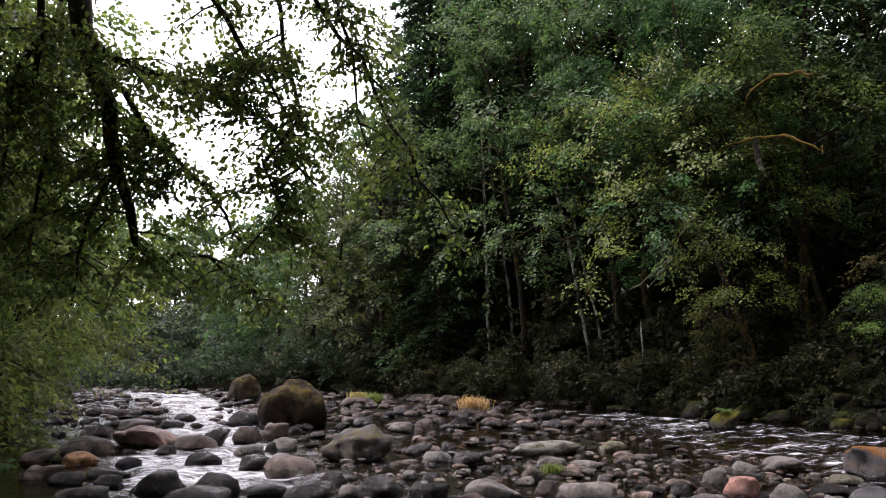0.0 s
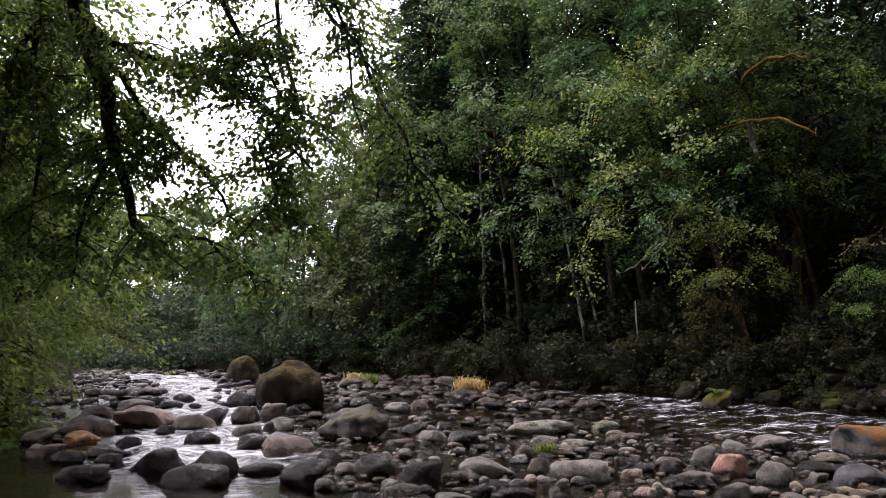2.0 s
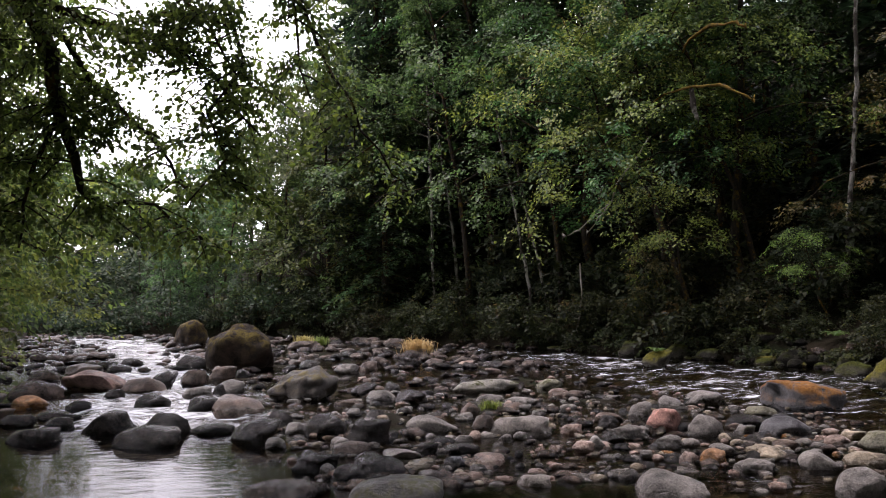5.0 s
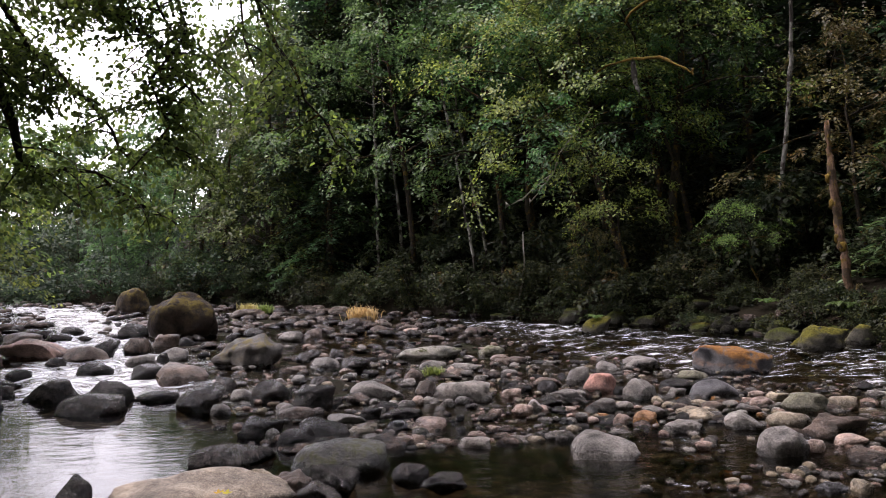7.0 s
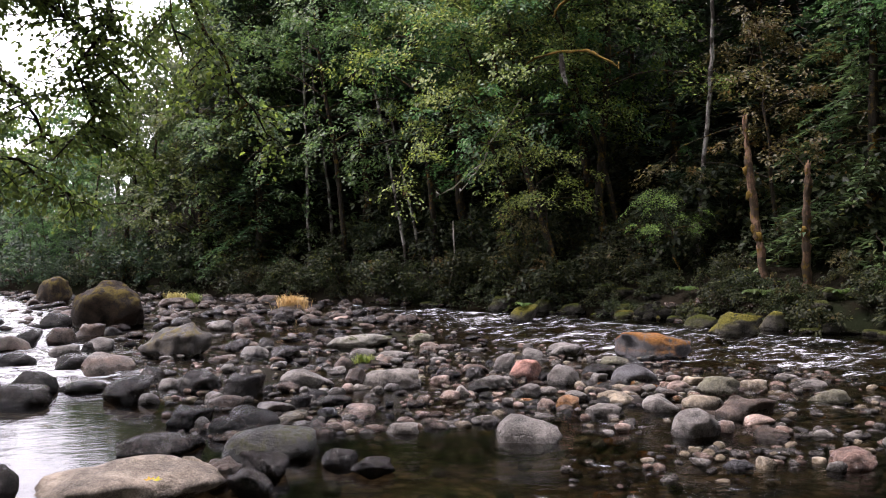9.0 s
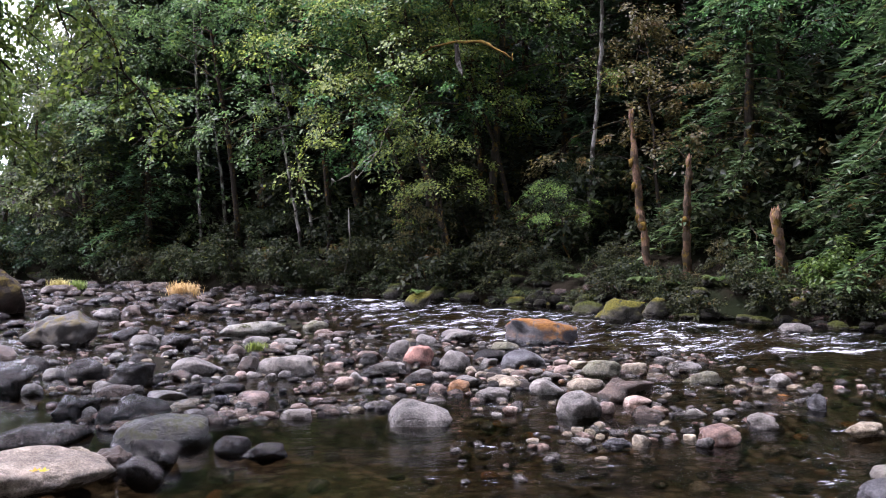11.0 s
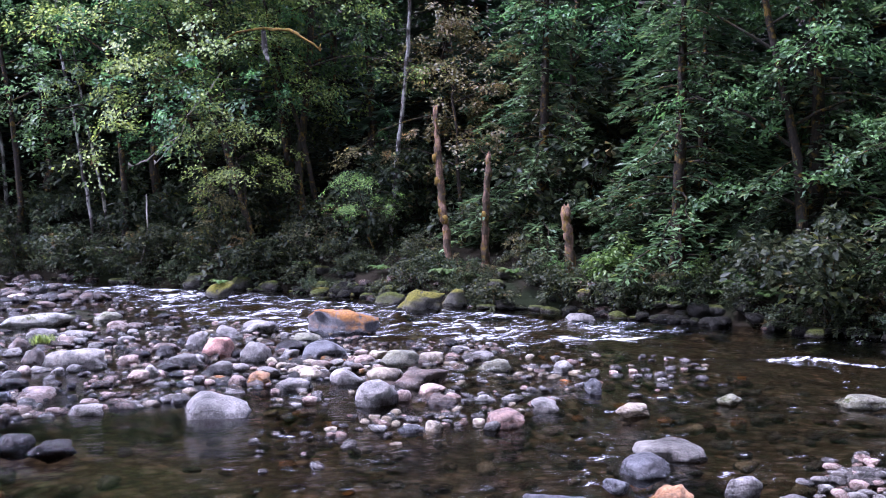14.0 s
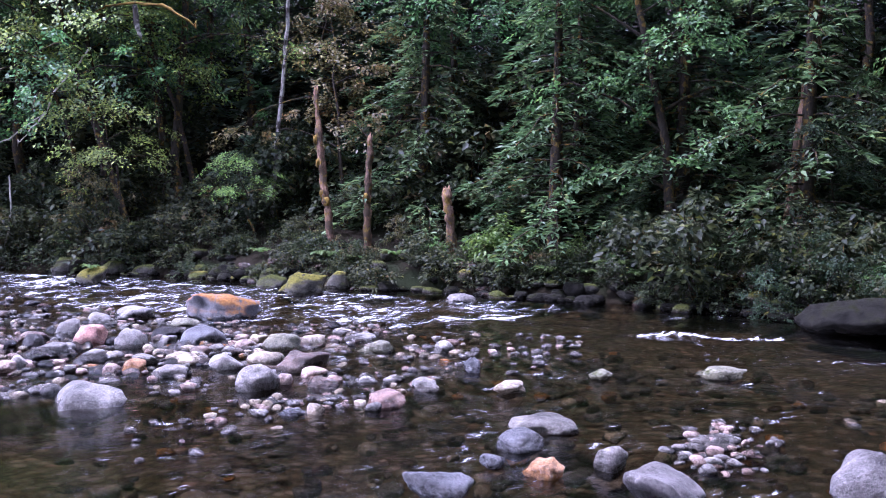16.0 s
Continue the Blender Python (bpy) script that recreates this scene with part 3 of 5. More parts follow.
rock(-3.29, 19.63, 1.49, 1.33, 1.00, 10, "brownmoss")
rock(-6.61, 29.83, 1.10, 1.01, 0.83, 13, "brownmoss")
rock(-4.40, 20.16, 0.74, 0.59, 0.31, 12, "dark")
rock(-1.37, 14.08, 1.12, 0.90, 0.50, 6, "lichen")
rock(-4.03, 16.25, 0.48, 0.41, 0.28, 14, "dark")
rock(-4.09, 15.17, 0.74, 0.58, 0.28, 15, "brown")
rock(-5.12, 15.80, 1.10, 0.87, 0.34, 18, "redbrown")
rock(-5.59, 14.56, 0.83, 0.65, 0.30, 21, "darkbrown")
rock(-5.30, 13.54, 0.51, 0.40, 0.18, 22, "rust")
rock(-5.14, 12.01, 0.54, 0.42, 0.18, 24, "brown")
rock(-4.70, 11.70, 0.44, 0.34, 0.14, 22, "dark")
rock(-4.38, 12.21, 0.55, 0.43, 0.12, 20, "dark")
rock(-4.07, 11.39, 0.34, 0.27, 0.14, 20, "dark")
rock(-3.97, 10.36, 0.58, 0.46, 0.16, 22, "dark")
rock(-3.37, 11.00, 0.66, 0.52, 0.26, 18, "dark")
rock(-2.64, 10.03, 0.74, 0.58, 0.21, 15, "dark")
rock(-2.59, 10.71, 0.54, 0.44, 0.26, 14, "dark")
rock(-2.10, 10.74, 0.53, 0.41, 0.12, 11, "dark")
rock(-1.47, 10.00, 0.55, 0.45, 0.26, 9, "dark")
rock(-1.22, 9.64, 0.22, 0.19, 0.12, 7, "grey")
rock(-2.64, 12.88, 0.47, 0.38, 0.20, 12, "dark")
rock(-2.11, 12.51, 0.72, 0.56, 0.24, 10, "brown")
rock(-3.49, 13.40, 0.53, 0.41, 0.18, 15, "dark")
rock(-3.15, 16.98, 0.54, 0.46, 0.30, 11, "brown")
rock(-3.54, 16.40, 0.50, 0.43, 0.29, 12, "darkbrown")
rock(-2.86, 17.65, 0.33, 0.28, 0.18, 9, "dark")
rock(-4.34, 14.45, 0.32, 0.26, 0.16, 17, "dark")
rock(-3.10, 14.61, 0.49, 0.38, 0.16, 12, "grey")
rock(-2.81, 14.83, 0.25, 0.23, 0.17, 11, "dark")
rock(-2.67, 15.21, 0.46, 0.37, 0.21, 10, "grey")
rock(-1.36, 11.15, 0.34, 0.29, 0.21, 7, "dark")
rock(-4.47, 13.18, 0.36, 0.28, 0.14, 19, "dark")
rock(-5.92, 13.60, 0.53, 0.42, 0.21, 24, "brown")
rock(-6.61, 17.57, 0.64, 0.50, 0.24, 21, "darkbrown")
rock(-6.30, 18.75, 0.80, 0.63, 0.25, 19, "brown")
rock(-5.86, 19.69, 0.54, 0.43, 0.17, 17, "dark")
rock(-6.04, 21.22, 0.52, 0.41, 0.19, 16, "dark")
rock(0.53, 21.54, 0.85, 0.67, 0.26, -1, "darkbrown")
rock(0.10, 27.41, 0.72, 0.56, 0.25, -0, "brown")
rock(-2.61, 26.21, 0.85, 0.66, 0.27, 6, "brown")
rock(-0.91, 18.33, 0.51, 0.40, 0.20, 3, "grey")
rock(-0.48, 18.77, 0.38, 0.33, 0.22, 1, "brown")
rock(0.28, 19.84, 0.49, 0.40, 0.23, -1, "dark")
rock(0.94, 19.89, 0.43, 0.34, 0.17, -3, "brown")
rock(1.50, 14.54, 1.10, 0.87, 0.22, -6, "slab")
rock(2.58, 14.70, 0.47, 0.37, 0.18, -10, "olive")
rock(-0.44, 14.35, 0.42, 0.34, 0.20, 2, "dark")
rock(-0.16, 13.47, 0.45, 0.36, 0.18, 1, "grey")
rock(0.27, 13.18, 0.47, 0.37, 0.20, -1, "dark")
rock(0.00, 14.73, 0.27, 0.24, 0.17, -0, "dark")
rock(-0.76, 10.48, 0.49, 0.41, 0.24, 4, "dark")
rock(-0.25, 9.73, 0.50, 0.42, 0.28, 1, "dark")
rock(-0.21, 11.30, 0.26, 0.23, 0.17, 1, "dark")
rock(0.46, 10.42, 0.61, 0.48, 0.20, -3, "grey")
rock(1.03, 10.27, 0.25, 0.23, 0.22, -6, "brown")
rock(1.42, 10.15, 0.72, 0.57, 0.22, -8, "pale")
rock(1.20, 9.68, 0.20, 0.16, 0.09, -7, "pale")
rock(1.41, 12.99, 0.42, 0.33, 0.14, -6, "grey")
rock(1.85, 12.81, 0.55, 0.43, 0.11, -8, "grey")
rock(1.00, 11.69, 0.25, 0.23, 0.18, -5, "brown")
rock(0.16, 11.85, 0.23, 0.20, 0.13, -1, "grey")
rock(-1.10, 10.59, 0.27, 0.23, 0.14, 6, "grey")
rock(-0.55, 9.52, 0.21, 0.18, 0.12, 3, "grey")
rock(-0.71, 8.40, 0.36, 0.30, 0.17, 5, "dark")
rock(-0.57, 8.13, 0.16, 0.14, 0.11, 4, "grey")
rock(0.34, 9.12, 0.25, 0.20, 0.11, -2, "dark")
rock(0.76, 9.68, 0.20, 0.16, 0.09, -5, "grey")
rock(0.44, 9.87, 0.17, 0.14, 0.08, -3, "grey")
rock(3.08, 10.15, 0.38, 0.35, 0.27, -17, "red")
rock(3.06, 11.05, 0.30, 0.27, 0.24, -16, "grey")
rock(2.54, 9.86, 0.53, 0.41, 0.14, -15, "grey")
rock(2.96, 10.11, 0.28, 0.22, 0.11, -17, "brown")
rock(3.43, 9.76, 0.40, 0.35, 0.24, -20, "grey")
rock(3.29, 10.08, 0.25, 0.21, 0.12, -19, "dark")
rock(5.51, 11.85, 1.10, 0.86, 0.38, -26, "orangetop")
rock(4.70, 11.31, 0.43, 0.34, 0.12, -23, "olive")
rock(4.37, 12.46, 0.55, 0.43, 0.19, -20, "grey")
rock(3.83, 12.32, 0.34, 0.27, 0.14, -18, "grey")
rock(4.28, 9.72, 0.56, 0.44, 0.21, -25, "blue")
rock(3.84, 9.73, 0.23, 0.20, 0.13, -22, "grey")
rock(2.51, 10.46, 0.24, 0.22, 0.16, -14, "dark")
rock(2.07, 9.12, 0.17, 0.15, 0.14, -13, "white")
rock(1.91, 9.03, 0.23, 0.19, 0.11, -12, "pink")
rock(2.02, 10.18, 0.25, 0.20, 0.11, -12, "pink")
rock(2.78, 9.13, 0.40, 0.31, 0.14, -18, "grey")
rock(2.98, 8.37, 0.24, 0.21, 0.13, -20, "rust")
rock(2.72, 8.25, 0.20, 0.18, 0.12, -19, "pink")
rock(3.17, 7.90, 0.36, 0.28, 0.12, -23, "grey")
rock(5.55, 18.44, 0.64, 0.56, 0.40, -17, "ymoss")
rock(6.54, 23.26, 0.70, 0.61, 0.30, -16, "darkmoss")
rock(7.43, 22.16, 0.92, 0.73, 0.29, -19, "darkmoss")
rock(2.15, 7.04, 0.58, 0.46, 0.19, -17, "grey")
rock(3.63, 6.94, 0.42, 0.35, 0.21, -27, "grey")
rock(4.44, 7.49, 0.56, 0.44, 0.19, -30, "brown")
rock(4.25, 7.99, 0.42, 0.33, 0.14, -28, "tan")
rock(3.77, 7.91, 0.36, 0.29, 0.16, -25, "grey")
rock(4.79, 8.64, 0.46, 0.37, 0.21, -29, "olive")
rock(5.35, 8.91, 0.33, 0.26, 0.12, -31, "tan")
rock(5.72, 8.05, 0.46, 0.36, 0.13, -35, "olive")
rock(4.15, 5.57, 0.33, 0.27, 0.14, -36, "redbrown")
rock(3.95, 5.47, 0.15, 0.13, 0.09, -35, "grey")
rock(3.34, 5.73, 0.22, 0.17, 0.07, -30, "blue")
rock(3.51, 5.64, 0.15, 0.14, 0.10, -32, "tan")
rock(3.12, 5.88, 0.16, 0.13, 0.06, -28, "white")
rock(4.31, 7.06, 0.29, 0.23, 0.10, -31, "pink")
rock(4.14, 6.59, 0.31, 0.24, 0.09, -32, "brown")
rock(4.55, 9.10, 0.28, 0.22, 0.10, -26, "pink")
rock(4.89, 9.44, 0.29, 0.23, 0.09, -27, "tan")
rock(3.89, 6.89, 0.16, 0.15, 0.11, -29, "pink")
rock(4.60, 6.53, 0.19, 0.15, 0.06, -35, "white")
rock(4.82, 6.41, 0.21, 0.16, 0.06, -37, "grey")
rock(1.16, 7.52, 0.29, 0.23, 0.10, -9, "pale")
rock(-0.88, 6.03, 1.22, 0.96, 0.24, 8, "tanslab")
rock(0.03, 7.01, 0.77, 0.60, 0.22, -0, "darkmoss2")
rock(-0.82, 7.30, 0.73, 0.57, 0.15, 6, "dark")
rock(-0.33, 6.26, 0.32, 0.27, 0.17, 3, "brown")
rock(-0.52, 6.34, 0.17, 0.15, 0.17, 5, "tan")
rock(-0.02, 6.32, 0.35, 0.30, 0.20, 0, "dark")
rock(-0.12, 5.87, 0.30, 0.26, 0.16, 1, "dark")
rock(-0.13, 8.17, 0.50, 0.39, 0.18, 1, "dark")
rock(-0.38, 7.87, 0.29, 0.25, 0.15, 3, "dark")
rock(-0.69, 8.41, 0.44, 0.35, 0.15, 5, "dark")
rock(0.53, 6.52, 0.28, 0.23, 0.13, -5, "dark")
rock(0.74, 6.25, 0.33, 0.26, 0.10, -7, "dark")
rock(-1.70, 6.07, 0.22, 0.20, 0.22, 15, "dark")
rock(8.40, 14.62, 0.96, 0.77, 0.42, -30, "ymoss")
rock(9.59, 15.29, 0.58, 0.51, 0.36, -32, "ymoss")
rock(8.46, 16.01, 0.67, 0.52, 0.27, -28, "darkmoss")
rock(12.19, 13.37, 0.71, 0.59, 0.36, -42, "darkbrown")
rock(13.09, 12.82, 1.31, 1.03, 0.26, -45, "mossbrown")
rock(14.73, 12.11, 0.64, 0.53, 0.32, -50, "mossbrown")
rock(10.05, 11.72, 0.58, 0.45, 0.17, -40, "grey")
rock(13.95, 10.48, 0.40, 0.32, 0.14, -52, "ymoss")
rock(13.53, 9.75, 0.36, 0.28, 0.13, -53, "ymoss")
rock(6.36, 7.57, 0.25, 0.21, 0.13, -39, "white")
rock(5.82, 6.41, 0.18, 0.17, 0.15, -41, "blue")
rock(4.84, 5.93, 0.26, 0.22, 0.12, -37, "pale")
rock(5.41, 5.40, 0.31, 0.24, 0.11, -43, "tan")
rock(6.63, 5.37, 0.23, 0.18, 0.09, -49, "olive")
rock(7.80, 4.77, 0.51, 0.40, 0.11, -56, "olive")
rock(4.61, 4.15, 0.54, 0.42, 0.16, -45, "greybrown")
rock(4.16, 3.93, 0.34, 0.27, 0.14, -44, "blue")
rock(4.34, 3.26, 0.23, 0.21, 0.16, -50, "grey")
rock(3.83, 3.36, 0.27, 0.23, 0.14, -46, "rust")
rock(3.76, 3.77, 0.17, 0.14, 0.07, -42, "blue")
rock(3.08, 3.48, 0.42, 0.34, 0.16, -38, "blue")
rock(4.07, 2.63, 0.48, 0.39, 0.20, -53, "lilac")
rock(5.09, 1.89, 0.48, 0.42, 0.29, -65, "lilac")
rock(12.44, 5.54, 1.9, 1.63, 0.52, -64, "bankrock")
rock(6.03, 21.95, 0.75, 0.69, 0.39, -15, "darkmoss")
rock(6.91, 21.20, 0.65, 0.58, 0.32, -18, "darkmoss")
rock(8.38, 19.43, 0.82, 0.67, 0.29, -23, "darkmoss")
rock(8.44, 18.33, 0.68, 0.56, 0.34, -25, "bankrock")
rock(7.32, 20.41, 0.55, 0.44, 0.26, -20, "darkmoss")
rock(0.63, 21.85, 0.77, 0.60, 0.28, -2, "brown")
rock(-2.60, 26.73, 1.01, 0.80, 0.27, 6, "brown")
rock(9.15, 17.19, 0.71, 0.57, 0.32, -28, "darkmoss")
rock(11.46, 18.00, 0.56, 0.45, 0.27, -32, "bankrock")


# cobbles between the larger rocks of the bar
rng = np.random.default_rng(7)
TAKEN = [(o.location.x, o.location.y, max(o.scale) * 0.4) for o in bpy.data.objects if o.name.startswith("river_rock")]
TAKEN_XY, TAKEN_R = np.array([q[:2] for q in TAKEN]), np.array([q[2] for q in TAKEN])


def free(x, y, r):
    return bool((np.hypot(TAKEN_XY[:, 0] - x, TAKEN_XY[:, 1] - y) > (TAKEN_R + r) * 0.85).all())


KINDS = ["dark"] * 4 + ["grey"] * 5 + ["brown"] * 4 + ["darkbrown"] * 3 + ["pale"] * 2 + ["pink", "tan", "redbrown", "blue"]
made = 0
while made < 135:
    y = rng.uniform(7.8, 27)
    x = rng.uniform(np.interp(y, BAR_Y, BAR_LO), np.interp(y, BAR_Y, BAR_HI))
    s = 0.2 + 0.26 * rng.uniform() ** 1.8
    if free(x, y, s / 2) and channel(x, y) < 0.3 and (x > -0.8 or rng.uniform() < 0.4):
        kind = KINDS[rng.integers(len(KINDS))] if (y < 20 and x > -0.5) or rng.uniform() < 0.4 else ("dark", "darkbrown", "brown")[rng.integers(3)]
        rock(x, y, s, s * rng.uniform(0.65, 0.9), s * rng.uniform(0.16, 0.33), rng.uniform(0, 360), kind)
        TAKEN_XY, TAKEN_R = np.vstack([TAKEN_XY, (x, y)]), np.append(TAKEN_R, s * 0.45)
        made += 1

PEBBLES = [stone(np.random.default_rng(300 + i), 2, 4, 0.12) for i in range(8)]


def pebbles(name, label, mat, count, seed, spot, size, rise):
    """Many small stones in one mesh."""
    r = np.random.default_rng(seed)
    pieces = []
    for _ in range(count):
        x, y = spot(r)
        v, t = PEBBLES[r.integers(8)]
        s = size(r)
        a = r.uniform(0, 2 * math.pi)
        q = v * np.array([s, s * r.uniform(0.6, 0.9), s * r.uniform(0.36, 0.62)])
        q = np.stack([q[:, 0] * math.cos(a) - q[:, 1] * math.sin(a), q[:, 0] * math.sin(a) + q[:, 1] * math.cos(a), q[:, 2]], 1)
        z = max(float(ground_z(np.float64(x), np.float64(y))) + s * 0.15, rise(r, s))
        pieces.append((q + np.array([x, y, z]), t))
    ob = new(name, tri_mesh(name, *join(pieces), mat, True))
    return tagged(ob, label, "stones", kind="stuff")


def bar_spot(r):
    while True:
        y = 7.6 + 27 * r.uniform() ** 1.35
        x = r.uniform(np.interp(y, BAR_Y, BAR_LO) - 0.4, np.interp(y, BAR_Y, BAR_HI) + 0.5)
        if bank_in(x, y) < 0.3 and channel(x, y) < 0.4 and (x > -0.5 or r.uniform() < 0.45):
            return x, y


def near_bar_spot(r):
    while True:
        y = r.uniform(7.6, 14)
        x = r.uniform(np.interp(y, BAR_Y, BAR_LO) - 0.2, np.interp(y, BAR_Y, BAR_HI) + 0.6)
        if channel(x, y) < 0.4:
            return x, y


def tail_spot(r):
    a, q = r.uniform(0, 6.283), math.sqrt(r.uniform(0, 1))
    return 5.5 + 3.0 * q * math.cos(a), 7.5 + 1.5 * q * math.sin(a)


def edge_spot(r):
    u = r.normal(0, 1)
    return 3.7 + 0.75 * u + r.normal(0, 0.25), 6.1 + 0.2 * u + r.normal(0, 0.28)


def far_spot(r):
    while True:
        y = r.uniform(19, 40)
        x = r.uniform(np.interp(y, LEFT_Y, LEFT_X), np.interp(y, BAR_Y, BAR_HI) + 0.5)
        if channel(x, y) < 0.4 or r.uniform() < 0.25:
            return x, y


def shore_spot(r):
    u = r.normal(0, 1)
    return 5.3 + 0.3 * u + r.normal(0, 0.12), 3.1 + 0.12 * u + r.normal(0, 0.16)


def shallow_spot(r):
    while True:
        x, y = r.uniform(-4, 9), r.uniform(2.2, 11)
        if r.uniform() < 0.35 + 0.65 * step(x, 1, 5):
            return x, y


def bank_foot_spot(r):
    y = r.uniform(3, 22)
    return np.interp(y, BANK_Y, BANK_X) + r.normal(-0.12, 0.22), y


def under_bank_spot(r):
    y = r.uniform(4, 34)
    return np.interp(y, BANK_Y, BANK_X) + r.normal(-0.1, 0.5), y


def small(r):
    return 0.07 + 0.19 * r.uniform() ** 1.9


for n, (kind, words, count) in enumerate((("dark", "dark wet", 300), ("grey", "grey", 200), ("brown", "brown", 230), ("darkbrown", "dark brown", 220), ("pale", "pale grey", 100), ("pink", "pinkish", 60), ("tan", "tan", 60))):
    pebbles("cobbles", words + " small cobbles strewn over the river bar", ROCK[kind], count, 40 + n, bar_spot, small, lambda r, s: r.uniform(-0.12, 0.12) * s)
for n, (kind, words, count) in enumerate((("pale", "pale grey", 420), ("pink", "pinkish", 250), ("tan", "tan", 200), ("white", "whitish", 110))):
    pebbles("pebbles", words + " pebbles between the cobbles of the bar", ROCK[kind], count, 90 + n, near_bar_spot, lambda r: r.uniform(0.04, 0.12), lambda r, s: r.uniform(-0.05, 0.25) * s)
for n, (kind, words, count) in enumerate((("pale", "pale grey", 40), ("pink", "pinkish", 26), ("white", "whitish", 12), ("tan", "tan", 26), ("grey", "grey", 44))):
    pebbles("pebbles", words + " pebbles on the low tail of the bar", ROCK[kind], count, 95 + n, tail_spot, lambda r: r.uniform(0.05, 0.17), lambda r, s: r.uniform(-0.08, 0.14) * s)
for n, (kind, words, count) in enumerate((("pale", "pale grey", 24), ("pink", "pinkish", 16), ("tan", "tan", 16), ("grey", "grey", 24))):
    pebbles("pebbles", words + " pebbles in the shallows below the bar", ROCK[kind], count, 130 + n, edge_spot, lambda r: r.uniform(0.05, 0.15), lambda r, s: r.uniform(-0.08, 0.14) * s)
for n, (kind, words, count) in enumerate((("dark", "dark wet", 150), ("brown", "brown", 120), ("darkbrown", "dark brown", 150))):
    pebbles("cobbles", words + " cobbles on the far end of the river bar", ROCK[kind], count, 50 + n, far_spot, lambda r: r.uniform(0.2, 0.5), lambda r, s: 0.1 * s)
for n, (kind, words, count) in enumerate((("white", "whitish", 14), ("pale", "pale grey", 50), ("pink", "pinkish", 34), ("grey", "grey", 34))):
    pebbles("gravel", words + " gravel at the near shore", ROCK[kind], count, 60 + n, shore_spot, lambda r: r.uniform(0.04, 0.14), lambda r, s: r.uniform(-0.05, 0.4) * s)
for n, (kind, words, count) in enumerate((("brown", "brown", 320), ("tan", "tan", 260), ("grey", "grey", 240), ("rust", "rust-coloured", 70), ("pale", "pale", 120))):
    pebbles("bed_stones", words + " stones on the bed of the shallows", ROCK[kind], count, 70 + n, shallow_spot, lambda r: r.uniform(0.06, 0.22), lambda r, s: r.uniform(-0.28, -0.1))
for n, (kind, words, count) in enumerate((("darkmoss", "dark mossy", 60), ("darkbrown", "dark brown", 60))):
    pebbles("bank_stones", words + " stones along the foot of the far bank", ROCK[kind], count, 80 + n, under_bank_spot, lambda r: r.uniform(0.15, 0.5), lambda r, s: 0.0)
# bankrock stones bring the bank foot's shade in their colour
for n, (kind, words, count) in enumerate((("mossbrown", "moss-grown brown", 12), ("bankrock", "shade-darkened mossy", 110), ("darkmoss", "dark mossy", 14))):
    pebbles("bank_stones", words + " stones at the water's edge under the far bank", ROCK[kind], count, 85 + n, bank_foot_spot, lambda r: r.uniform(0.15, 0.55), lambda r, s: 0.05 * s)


# ---------------------------------------------------------------- trees
def branch_path(rng, start, way, length, rise, droop, n=6):
    """A limb that leaves its trunk, rises and sinks again to its tip."""
    pts, p = [], np.array(start, float)
    way = np.array(way, float)
    for i in range(n):
        s = i / (n - 1)
        q = p + way * length * s + np.array([0, 0, rise * length * s - droop * length * s * s])
        pts.append(q + rng.normal(0, 0.03 * length, 3) * s)
    return pts


